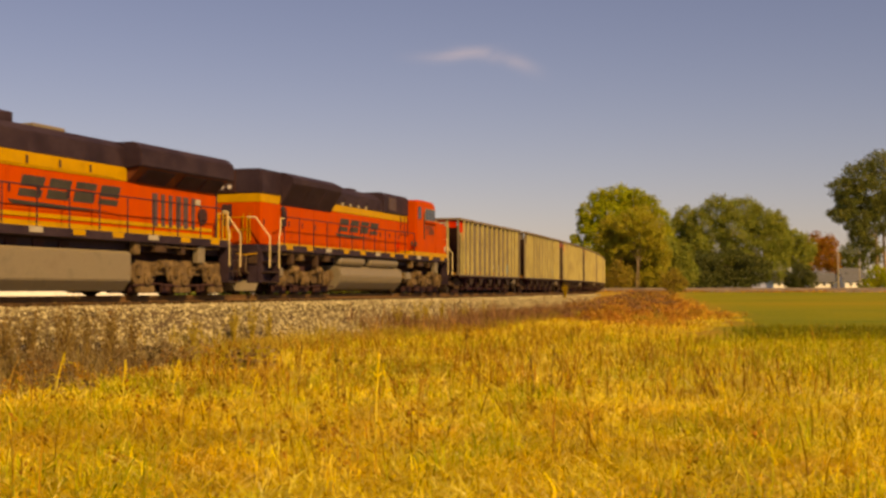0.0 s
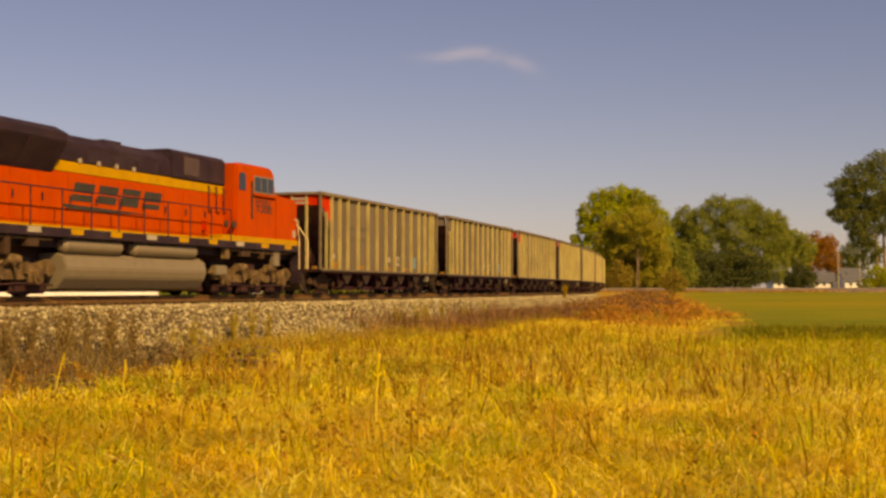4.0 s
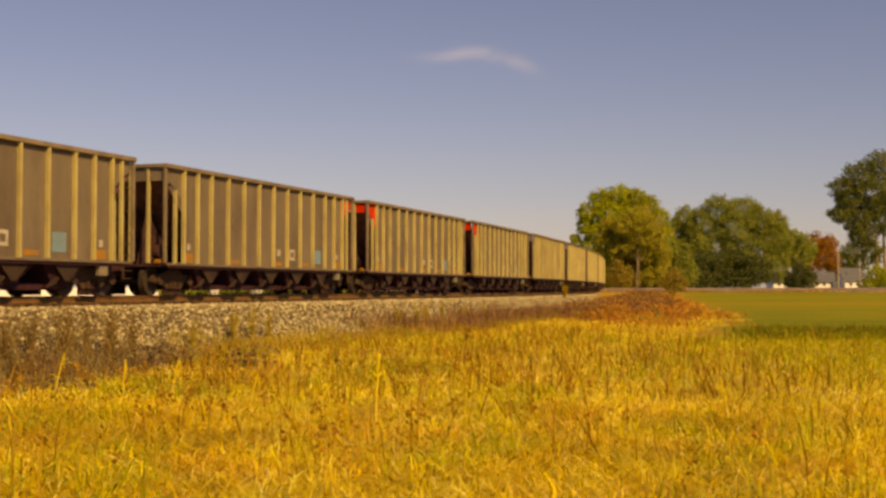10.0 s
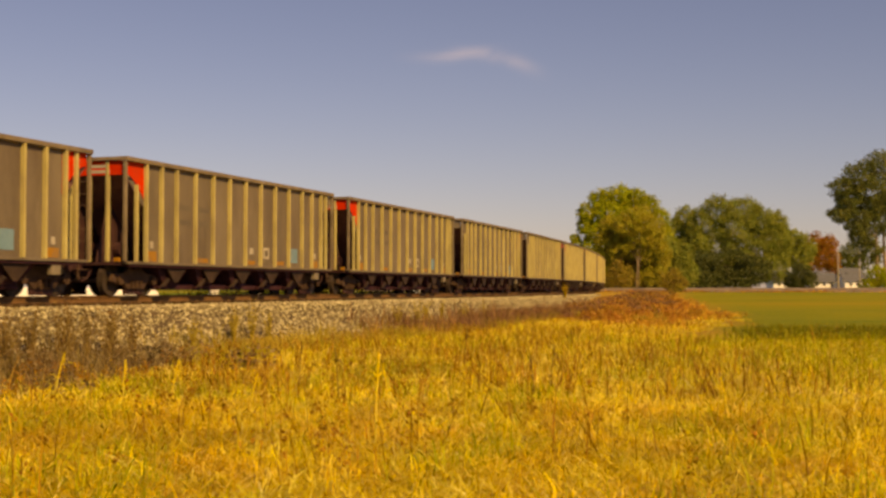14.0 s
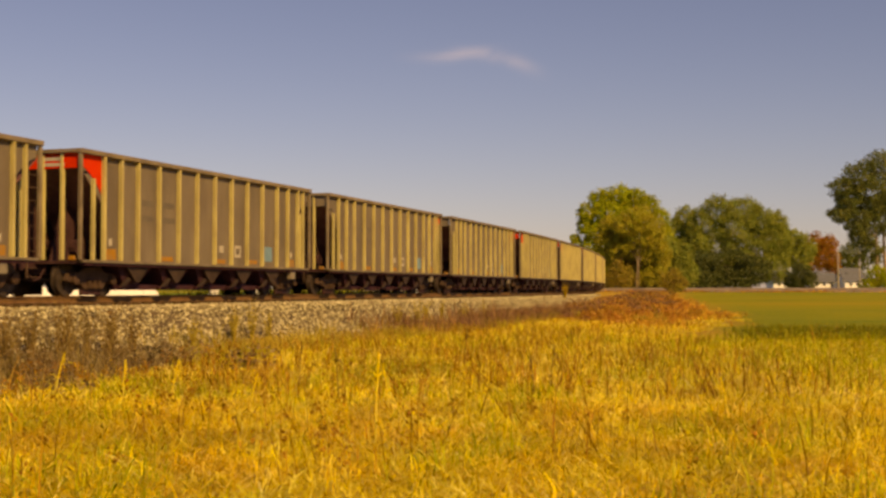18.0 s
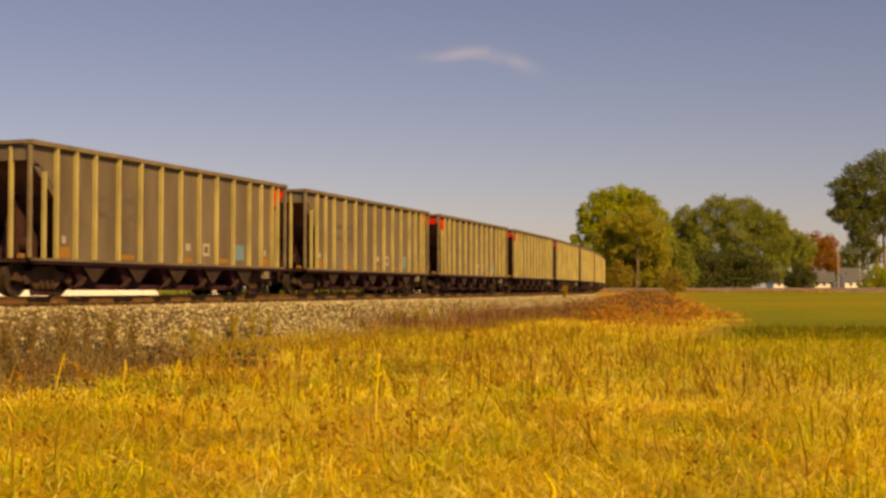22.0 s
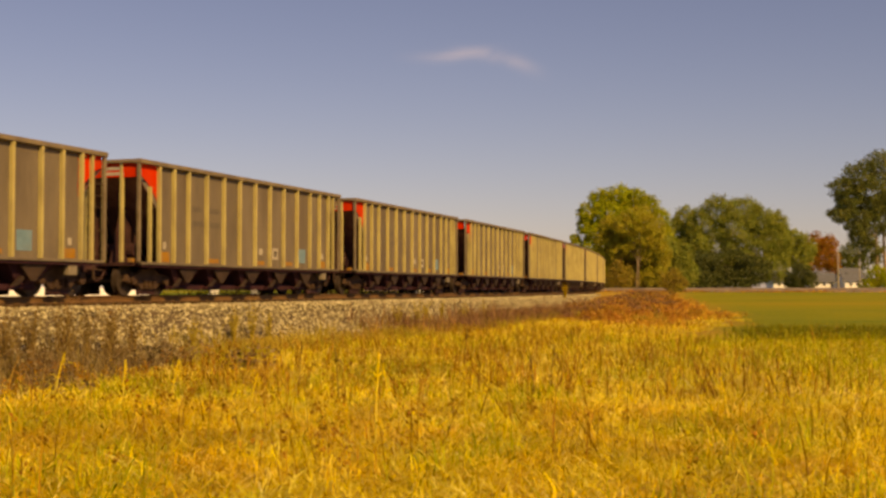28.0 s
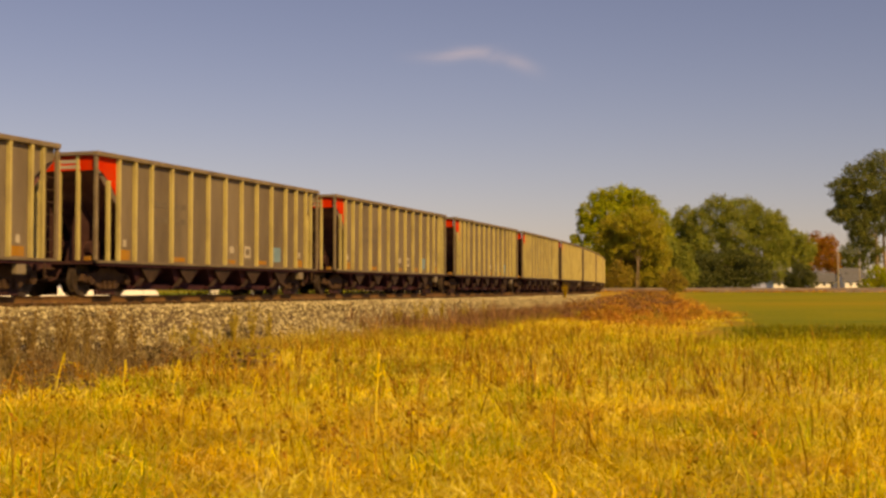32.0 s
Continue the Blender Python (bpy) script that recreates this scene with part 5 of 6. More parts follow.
# the bright tree at the curve, its slender neighbours and scrub
tree("cottonwood_tree", "tall yellow-green broadleaf tree at the curve of the railway", 1105, 176, [(-1.0, 0, 9.5, 0.26), (-3.0, 0.5, 9, 0.24), (2.2, 0.4, 8, 0.16)],
     [(-0.6, 0, 12.9, 1.9, 1.9, 1.5), (1.4, 0.2, 12.4, 1.7, 1.7, 1.5), (-3.2, 0, 12.3, 1.6, 1.6, 1.5), (-2.0, -0.6, 10.6, 2.0, 1.8, 1.7), (-4.9, 0.2, 10.6, 1.4, 1.5, 1.5), (-5.4, 0.4, 8.8, 1.0, 1.2, 1.1), (0.6, -0.6, 10.0, 2.2, 1.9, 1.9), (3.2, 0.1, 11.4, 1.6, 1.6, 1.7), (4.7, 0.2, 9.4, 1.6, 1.7, 1.9), (-3.6, 0.3, 8.3, 1.7, 1.7, 1.6), (-6.6, 0.6, 7.1, 0.75, 0.8, 0.8), (-4.8, 0.8, 6.2, 1.3, 1.4, 1.4), (-1.4, 0.2, 7.8, 2.1, 1.9, 1.9), (2.4, 0.2, 7.6, 2.2, 2.0, 2.1), (5.4, 0.3, 7.0, 1.5, 1.6, 2.0), (-3.0, 1.0, 4.4, 1.6, 1.7, 1.9), (-0.2, 1.0, 5.0, 1.9, 1.8, 1.9), (6.5, 0.4, 4.9, 1.4, 1.5, 1.9), (7.5, 0.5, 2.8, 1.2, 1.4, 1.8), (3.8, 1.0, 4.6, 1.8, 1.7, 2.0)], LEAF_SUN, 82000, 0.125, 11)
for k, (u, d, trunks, blobs, n) in enumerate((
        (1129, 166, [(-0.2, 0, 8.5, 0.085), (0.1, 0.2, 9.0, 0.08)], [(0.2, 0, 9.6, 1.8, 1.6, 1.7), (-1.6, 0.1, 8.6, 1.5, 1.4, 1.6), (2.0, 0, 8.2, 1.6, 1.5, 1.8), (0.6, -0.2, 7.2, 1.9, 1.6, 1.5), (-0.8, 0.6, 5.4, 1.3, 1.2, 1.0), (2.6, 0.4, 5.8, 1.2, 1.2, 1.3)], 11500),
        (1100, 168, [(0, 0, 7.0, 0.05)], [(0, 0, 7.6, 1.3, 1.2, 1.6), (-0.9, 0, 5.6, 1.1, 1.1, 1.4), (0.9, 0, 5.4, 1.2, 1.2, 1.3)], 5200),
        (1078, 169, [(0, 0, 7.4, 0.06)], [(0, 0, 8.4, 1.3, 1.2, 1.5), (-0.8, 0, 6.4, 1.2, 1.2, 1.5), (1.0, 0, 6.2, 1.3, 1.2, 1.5), (0.1, 0, 4.2, 1.2, 1.2, 1.3)], 7000),
        (1160, 167, [(0, 0, 6.2, 0.045)], [(0, 0, 6.4, 1.4, 1.3, 1.6), (0.9, 0, 4.4, 1.2, 1.2, 1.5), (-0.9, 0.2, 4.4, 1.1, 1.1, 1.2)], 5600))):
    tree("sapling_tree", "slender olive sapling with pale bare stems", u, d, trunks, blobs, LEAF_OLIVE, n, 0.12, 120 + k)
for k, (u, d, hh) in enumerate(((1090, 165, 1.0), (1168, 164, 0.9), (1110, 167, 0.8), (1148, 167, 0.8), (1118, 170, 1.3), (1140, 171, 1.4), (1100, 171, 1.4), (1160, 171, 1.3))):
    tree("hazel_shrub", "olive-brown bushy shrub under the trackside trees", u, d, [(0, 0, 1.8, 0.05), (0.5, 0.1, 1.6, 0.04)],
         [(0, 0, 2.2 * hh, 1.2, 1.1, 1.3), (-0.9, 0.1, 1.3, 1.1, 1.0, 1.2), (0.9, 0, 1.4, 1.1, 1.0, 1.2), (0.2, 0.2, 3.2 * hh, 0.8, 0.8, 1.1)], LEAF_OLIVE if k % 2 else LEAF_BROWN, 3600, 0.11, 15 + k, "shrub")
tree("willow_tree", "rounded olive-green tree beside the railway scrub", 1196, 170, [(0, 0, 4.6, 0.14), (0.8, 0.2, 4.0, 0.1)],
     [(-0.9, 0, 5.6, 1.5, 1.5, 1.7), (0.6, 0, 4.4, 1.5, 1.5, 1.8), (-1.6, 0, 3.6, 1.5, 1.5, 1.8), (1.6, 0, 2.6, 1.3, 1.4, 1.8), (0, -0.3, 2.2, 1.7, 1.5, 1.8)], LEAF_GREEN, 16575, 0.130, 13)
tree("sumac_shrub", "low rust-brown shrub at the foot of the trees", 1192, 152, [(0, 0, 2.2, 0.05), (0.4, 0.1, 2.0, 0.04)],
     [(0, 0, 2.0, 0.9, 0.8, 0.9), (-0.7, 0, 1.3, 0.9, 0.8, 0.9), (0.8, 0, 1.2, 0.9, 0.8, 0.9), (0.1, 0, 0.7, 1.3, 0.9, 0.7)], LEAF_BROWN, 5600, 0.083, 14, "shrub")
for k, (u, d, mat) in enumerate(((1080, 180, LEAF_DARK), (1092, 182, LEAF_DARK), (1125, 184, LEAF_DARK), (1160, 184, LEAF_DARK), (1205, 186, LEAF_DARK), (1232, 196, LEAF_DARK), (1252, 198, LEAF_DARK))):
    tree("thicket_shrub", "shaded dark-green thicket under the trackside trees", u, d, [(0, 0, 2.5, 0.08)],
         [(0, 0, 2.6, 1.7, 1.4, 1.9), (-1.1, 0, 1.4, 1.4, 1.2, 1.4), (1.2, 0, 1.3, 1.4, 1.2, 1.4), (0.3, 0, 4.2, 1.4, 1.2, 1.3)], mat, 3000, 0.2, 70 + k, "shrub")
# the dark clump beyond
tree("maple_tree", "broad dark-green tree with a rounded crown behind the road", 1300, 208, [(0, 0, 8, 0.35), (-2, 0.5, 7, 0.25), (2.6, 0.4, 6, 0.25)],
     [(-2.5, 0, 12.4, 2.8, 2.6, 2.4), (1.4, 0, 12.4, 3.0, 2.6, 2.3), (4.4, 0, 10.6, 2.6, 2.4, 2.6), (-5.0, 0.4, 10.2, 2.4, 2.4, 2.6), (0, -1.2, 9.4, 3.8, 2.8, 3.0), (6.3, 0, 7.6, 2.2, 2.2, 2.8), (-6.0, 0, 6.6, 2.5, 2.3, 3.0), (3.8, -1, 6.0, 3.2, 2.6, 3.2), (-2.6, -1, 5.6, 3.4, 2.6, 3.2), (0.6, -1.4, 3.4, 3.6, 2.5, 2.8), (6.2, -0.4, 3.6, 2.4, 2.2, 2.8), (-5.6, -0.4, 2.8, 2.4, 2.2, 2.4), (6.4, 0.2, 10.4, 2.0, 2.0, 2.0), (8.0, 0.2, 8.2, 1.6, 1.8, 2.0)], LEAF_GREEN, 95000, 0.135, 21)
tree("ash_tree", "mid-green tree standing between two clumps", 1212, 214, [(0, 0, 7, 0.25)],
     [(0, 0, 11.2, 2.0, 2.0, 2.2), (-1.3, 0, 9.0, 2.0, 2, 2.2), (1.4, 0, 8.6, 2.0, 2, 2.4), (0, 0, 5.6, 2.4, 2.2, 3.0), (0.4, 0, 2.4, 2.2, 2.2, 2.2)], LEAF_GREEN, 28000, 0.135, 22)
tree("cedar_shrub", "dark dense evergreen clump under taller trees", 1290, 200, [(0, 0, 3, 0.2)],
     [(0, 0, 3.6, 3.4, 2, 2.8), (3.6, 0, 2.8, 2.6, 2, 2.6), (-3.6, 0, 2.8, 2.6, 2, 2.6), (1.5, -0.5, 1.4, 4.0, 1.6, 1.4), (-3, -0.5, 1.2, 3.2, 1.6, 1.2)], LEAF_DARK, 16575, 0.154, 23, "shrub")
tree("linden_tree", "yellow-green tree beside the village gardens", 1408, 220, [(0, 0, 5, 0.22)],
     [(-0.4, 0, 8.2, 2.2, 2.2, 2.0), (1.4, 0, 6.8, 2.0, 2, 2.1), (-1.8, 0, 6.4, 1.9, 2, 2.2), (0.2, -0.6, 5.0, 2.4, 2, 2.2)], LEAF_GREEN, 14025, 0.160, 24)
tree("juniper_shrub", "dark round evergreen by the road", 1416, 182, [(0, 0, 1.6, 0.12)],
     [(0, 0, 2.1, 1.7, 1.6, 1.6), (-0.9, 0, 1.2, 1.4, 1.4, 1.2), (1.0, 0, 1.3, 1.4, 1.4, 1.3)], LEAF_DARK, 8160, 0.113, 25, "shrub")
tree("oak_tree", "rust-orange autumn tree behind the white houses", 1451, 440, [(0, 0, 5, 0.3)],
     [(-0.8, 0, 7.6, 2.0, 2, 2.0), (1.4, 0, 7.4, 1.7, 1.8, 1.9), (0.4, -0.4, 5.4, 2.4, 2, 2.2), (2.2, 0, 4.4, 1.4, 1.6, 2.0), (-1.6, 0, 4.6, 1.8, 1.8, 2.0)], LEAF_RUST, 16000, 0.27, 26, grow=2.05)
tree("poplar_tree", "tall open-crowned tree with twin trunks by the road", 1556, 160, [(-0.2, 0, 11, 0.3), (0.9, 0.3, 11.5, 0.3)],
     [(0.4, 0, 15.4, 2.4, 2.3, 2.0), (-2.3, 0, 14.2, 2.2, 2.1, 1.8), (3.2, 0, 14.6, 2.4, 2.3, 2.2), (-4.3, 0, 12.7, 1.9, 1.9, 1.4), (-1.2, -0.6, 12.2, 2.2, 2, 1.8), (2.4, -0.4, 11.8, 2.4, 2.2, 2.2), (-4.6, 0.2, 9.6, 1.6, 1.6, 1.0), (-2.6, 0.2, 9.2, 1.9, 1.9, 1.5), (0.2, 0, 9.0, 2.0, 2, 1.8), (4.4, 0, 10.4, 2.3, 2.2, 2.4), (-1.8, 0.2, 6.8, 1.7, 1.7, 1.5), (3.2, 0, 7.4, 2.0, 2, 2.0), (-0.8, 0.4, 4.9, 1.5, 1.5, 1.4), (-3.4, 0, 11.2, 1.7, 1.7, 1.5), (-3.9, 0.3, 10.4, 1.3, 1.4, 1.2), (-0.6, 0.2, 10.4, 1.8, 1.7, 1.6), (-2.6, 0.3, 8.0, 1.4, 1.5, 1.3)], LEAF_DULL, 60000, 0.12, 31)
tree("lilac_shrub", "yellow-green shrub at the foot of a tall tree", 1550, 158, [(0, 0, 1.5, 0.06)],
     [(0, 0, 2.0, 1.2, 1.1, 1.3), (1.3, 0, 1.4, 1.2, 1.1, 1.2), (-1.0, 0, 0.9, 1.0, 1, 0.9)], LEAF_SUN, 6630, 0.101, 32, "shrub")
tree("distant_tree", "hazy green tree far behind the village", 1506, 540, [(0, 0, 6, 0.4)],
     [(0, 0, 9.2, 2.6, 2.4, 2.4), (-2, 0, 7.0, 2.4, 2.2, 2.4), (2.2, 0, 7.0, 2.4, 2.2, 2.4), (0, 0, 4, 3, 2.4, 2.6)], LEAF_DULL, 8160, 0.34, 33, grow=1.75)

M_roof = surface("grey_shingles", (0.07, 0.074, 0.085), (0.105, 0.11, 0.125), (0.14, 0.145, 0.165), 2, 0.9, 0, 0.3, 10)
M_siding = surface("white_siding", (0.66, 0.65, 0.62), (0.78, 0.77, 0.74), (0.82, 0.81, 0.79), 2, 0.7, 0, 0.1, 10)
M_pane = surface("dark_window_glass", (0.02, 0.022, 0.025), (0.035, 0.038, 0.042), (0.05, 0.055, 0.06), 2, 0.1, 0, 0.0, 10)


def house(label, u, d, w, dp, wall, rise, turn, windows, upper=None):
    """A small gabled house, ridge across the view: walls, roof slabs, windows, door and chimney."""
    x, y = at(u, d)
    h = thing("house", label, "house", "village houses")
    h.matrix_world = pose(x, y, ground_z(x, y) - 0.05, 0, 0, turn)
    for y0 in (-dp / 2, dp / 2 - 0.15):
        bm = B()
        box(bm, -w / 2, w / 2, y0, y0 + 0.15, 0, wall)
        part("wall", bm, M_siding, h)
    for s in (-1, 1):
        bm = B()
        a, b = sorted((s * w / 2, s * (w / 2 - 0.15)))
        sweep_x(bm, [(-dp / 2 + 0.15, 0), (dp / 2 - 0.15, 0), (dp / 2 - 0.15, wall), (0, wall + rise * 0.94), (-dp / 2 + 0.15, wall)], a, b)
        part("gable_wall", bm, M_siding, h)
        bm = B()
        o = dp / 2 + 0.35
        e = wall - 0.35 * rise / (dp / 2)
        sweep_x(bm, [(s * o, e), (s * o, e + 0.16), (0.0, wall + rise + 0.16), (0.0, wall + rise)], -w / 2 - 0.3, w / 2 + 0.3)
        part("roof_slope", bm, M_roof, h)
    for wx in windows:
        bm = B()
        box(bm, wx - 0.5, wx + 0.5, -dp / 2 - 0.05, -dp / 2 + 0.02, 0.95, 2.0)
        f = part("window", bm, M_siding, h)
        bm = B()
        box(bm, wx - 0.42, wx + 0.42, -dp / 2 - 0.065, -dp / 2 - 0.045, 1.03, 1.92)
        part("pane", bm, M_pane, f)
    bm = B()
    box(bm, w * 0.3, w * 0.3 + 0.9, -dp / 2 - 0.05, -dp / 2 + 0.02, 0.1, 2.1)
    part("door", bm, M_pane, h)
    bm = B()
    box(bm, -w * 0.25, -w * 0.25 + 0.6, 0.3, 0.9, wall + rise * 0.5, wall + rise + 0.7)
    part("chimney", bm, M_roof, h)
    return h


house("small white house with a grey shingled roof", 1384, 400, 8.0, 7, 2.2, 2.3, 4, (-2.2, 0.0))
house("white single-storey house with a low grey roof", 1453, 396, 7.2, 7, 2.3, 2.7, -6, (-2.0, 0.2))
house("low white house with a grey-blue roof", 1508, 392, 7.6, 7, 2.4, 2.0, 5, (-2.0, 0.2))
house("taller white house with a broad grey-blue roof", 1503, 415, 6.8, 8, 3.6, 3.2, 0, (-1.4, 0.6))


def utility_pole(u, d, hgt, rad, label):
    """A plain tapering timber pole with a metal cap."""
    x, y = at(u, d)
    p = thing("utility_pole", label, "utility pole", "poles along the road")
    p.location = (x, y, ground_z(x, y) - 0.1)
    bm = B()
    rod(bm, (0, 0, 0), (0, 0, hgt), rad, 10, rad * 0.75)
    part("post", bm, M_pole, p)
    bm = B()
    rod(bm, (0, 0, hgt), (0, 0, hgt + 0.08), rad * 0.95, 10, rad * 0.4)
    part("cap", bm, M_siding, p)


M_pole = surface("weathered_pole_timber", (0.3, 0.25, 0.16), (0.42, 0.36, 0.24), (0.52, 0.45, 0.32), 3, 0.9, 0, 0.3, 20)
utility_pole(1483, 200, 6.3, 0.11, "weathered pale timber utility pole beside the road")
utility_pole(1521, 230, 6.6, 0.07, "slim pale timber pole among the houses")
# ---- grass and weeds ----
GRASS_DRY = leafy("dry_golden_grass", [(0.5624, 0.3604, 0.004), (0.6922, 0.4982, 0.005), (0.8003, 0.6042, 0.006), (0.8868, 0.6996, 0.01), (0.9301, 0.795, 0.14), (0.5408, 0.4558, 0.005), (0.515, 0.31, 0.004)], 0.15, 0.5)
GRASS_TAWNY = leafy("tawny_grass", [(0.5499, 0.3671, 0.004), (0.6767, 0.5075, 0.005), (0.7824, 0.6154, 0.006), (0.8671, 0.7125, 0.01), (0.9093, 0.8098, 0.14), (0.5287, 0.4642, 0.005), (0.4441, 0.27, 0.004)], 0.15, 0.5)
GRASS_DEEP = leafy("amber_undergrowth", [(0.3145, 0.1716, 0.00572), (0.4875, 0.2964, 0.00572), (0.6919, 0.4524, 0.00715), (0.5975, 0.468, 0.00715)], 0.12, 0.6)
GRASS_GREEN = leafy("olive_grass", [(0.2541, 0.271, 0.0066), (0.3696, 0.3696, 0.0077), (0.4851, 0.4682, 0.0088)], 0.25, 0.6)
GRASS_VERGE = leafy("verge_green_grass", [(0.09, 0.115, 0.005), (0.14, 0.16, 0.006), (0.2, 0.2, 0.008), (0.3, 0.26, 0.01)], 0.25, 0.7)
GRASS_BROWN = leafy("brown_weed_stalks", [(0.103, 0.05915, 0.0208), (0.1716, 0.1047, 0.0312), (0.2574, 0.1683, 0.0468), (0.3604, 0.2639, 0.0832)], 0.2, 0.8)
GRASS_UMBER = leafy("umber_matted_weeds", [(0.0975, 0.065, 0.0338), (0.156, 0.1105, 0.052), (0.234, 0.169, 0.078), (0.325, 0.247, 0.1105)], 0.15, 0.85)
GRASS_AMBER = leafy("amber_brown_weeds", [(0.228, 0.1456, 0.026), (0.361, 0.26, 0.026), (0.475, 0.3744, 0.039), (0.551, 0.4368, 0.065), (0.304, 0.208, 0.039)], 0.25, 0.8)
# Weed colour darkened to hold the shade seen below the train
GRASS_SHADE = leafy("shade_dark_weeds", [(0.02, 0.013, 0.008), (0.04, 0.026, 0.014), (0.07, 0.045, 0.02)], 0.1, 0.9)
GRASS_STEM = leafy("red_brown_stems", [(0.14, 0.06, 0.01), (0.24, 0.11, 0.012), (0.34, 0.17, 0.016), (0.42, 0.24, 0.02)], 0.15, 0.8)
GRASS_HEAD = leafy("tawny_seed_heads", [(0.22, 0.1, 0.012), (0.34, 0.17, 0.016), (0.44, 0.25, 0.02)], 0.2, 0.8)
GRASS_GOLD = leafy("yellowing_weed_leaves", [(0.3, 0.22, 0.01), (0.42, 0.29, 0.01), (0.5, 0.34, 0.015)], 0.3, 0.7)
# Pale straw, with the grass's sun highlights put into the colour
GRASS_PALE = leafy("straw_highlight_blades", [(0.8, 0.66, 0.1), (0.87, 0.76, 0.22), (0.9, 0.82, 0.36)], 0.2, 0.5)
GRASS_PLUM = leafy("plum_brown_weeds", [(0.115, 0.05175, 0.0345), (0.1955, 0.09775, 0.0575), (0.299, 0.1725, 0.0805), (0.414, 0.23, 0.069)], 0.2, 0.8)
GRASS_RUST = leafy("rust_weeds", [(0.1651, 0.07224, 0.0253), (0.3812, 0.1566, 0.01897), (0.5845, 0.2769, 0.0253), (0.737, 0.4454, 0.06325), (0.2796, 0.1204, 0.03795)], 0.25, 0.8)


def blades(name, pts, height, width, bend, mat, label, category, seed, segs=4, spread=0.35, tall=None):
    """Tapering bent blades rooted at pts (x, y, z), each its own strip; tall(x, y) scales their height."""
    r = np.random.default_rng(seed)
    n = len(pts)
    h = height * r.uniform(0.55, 1.3, n)
    if tall:
        h = h * np.array([tall(p[0], p[1]) for p in pts])
    w = width * r.uniform(0.6, 1.4, n)
    az = r.uniform(0, 2 * np.pi, n)
    lean = r.normal(0, spread, n)
    curl = bend * r.uniform(0.2, 1.6, n)
    face = az + np.pi / 2 + r.normal(0, 0.5, n)
    kink = r.random(n) < 0.42
    rows = []
    for k in range(segs + 1):
        t = k / segs
        out = h * (lean * t + curl * t ** 2.2)
        up = h * (t - 0.45 * curl * t ** 3)
        up = np.where(kink & (t > 0.62), h * 0.62 - (t - 0.62) * h * 0.55, up)
        out = np.where(kink & (t > 0.62), out + h * (t - 0.62) * 0.9, out)
        c = pts + np.stack([np.cos(az) * out, np.sin(az) * out, up], 1)
        ww = (w * (1 - t ** 1.6) * 0.5 + 0.0008)[:, None]
        side = np.stack([np.cos(face), np.sin(face), np.zeros(n)], 1)
        rows += [c - side * ww, c + side * ww]
    v = np.stack(rows, 1)
    m = 2 * (segs + 1)
    f = np.array([(2 * k, 2 * k + 1, 2 * k + 3, 2 * k + 2) for k in range(segs)])
    f = (f[None] + (np.arange(n) * m)[:, None, None]).reshape(-1, 4)
    return raw_mesh(name, v.reshape(-1, 3), f, mat, label, category)


def scatter(count, d0, d1, seed, power, keep):
    """Points on the field between two distances, thinning out with the distance, where keep(x, y, off) says so."""
    r = np.random.default_rng(seed)
    out = []
    u = r.random(count) ** power
    d = d0 + (d1 - d0) * u
    a = r.uniform(-0.372, 0.372, count)
    for dd, aa in zip(d, a):
        x, y = dd * aa, dd
        off, s = side_of(x, y)
        k = keep(x, y, off)
        if k > 0 and r.random() < k:
            out.append((x, y, ground_z(x, y) - 0.02 + max(0.0, bank_at(off)) * (off < 4.5)))
    return np.array(out)


def patch(x, y, sc=0.35, o=0.0):
    return noise.noise((x * sc, y * sc, o)) * 0.5 + 0.5


def weed_patch(x, y):
    """1 in the brown weed patch before the bank."""
    e = ((x + 7.5) / 2.3) ** 2 + ((y - 24.5) / 6.0) ** 2 + 0.9 * noise.noise((x * 0.5, y * 0.35, 3))
    return smooth((1.25 - e) / 0.6)


def green_side(x, y):
    """1 where the field turns greener and shorter, towards the lawn."""
    return smooth((x - 3.0) / 8) * smooth((y - 15) / 12)


def dry_keep(x, y, off, s=0.0):
    d = math.hypot(x, y)
    s = side_of(x, y)[1] if d > 38 else 0.0
    lim = 43.5 + 3 * noise.noise((x * 0.25, y * 0.25, 9))
    if d > lim and off > lawn_edge(s) - 0.5 + 2 * noise.noise((x * 0.3, y * 0.3, 2)):
        return 0
    return smooth((off - 4.6 - 2.2 * patch(x, y, 0.3, 4)) / 1.8) * (0.45 + 0.75 * patch(x, y, 0.6, 2)) * (1 - 0.93 * weed_patch(x, y)) * (1 - 0.22 * green_side(x, y))


blades("dry_grass_base", scatter(52000, 3.0, 17, 40, 0.8, dry_keep), 0.38, 0.012, 1.2, GRASS_DEEP, "dense amber undergrowth of the dry field", "dry grass", 9, 5, 0.6)
blades("dry_grass_near", scatter(56000, 3.2, 17, 41, 0.75, dry_keep), 0.43, 0.014, 1.9, GRASS_DRY, "tall golden dry grass filling the foreground field", "dry grass", 1, 7, 0.5)
blades("dry_grass_far", scatter(150000, 15, 70, 42, 0.9, dry_keep), 0.38, 0.019, 1.5, GRASS_TAWNY, "golden dry grass reaching the railway bank", "dry grass", 2, 4, 0.95, lambda x, y: 1 - 0.42 * green_side(x, y))
blades("green_grass", scatter(46000, 3.2, 42, 43, 0.85, lambda x, y, o: dry_keep(x, y, o) * min(1, smooth((patch(x, y, 0.5, 7) - 0.5) / 0.15) + 0.8 * green_side(x, y))), 0.5, 0.016, 0.8, GRASS_GREEN, "olive-green grass among the dry stems", "grass", 3, 5, 0.6)
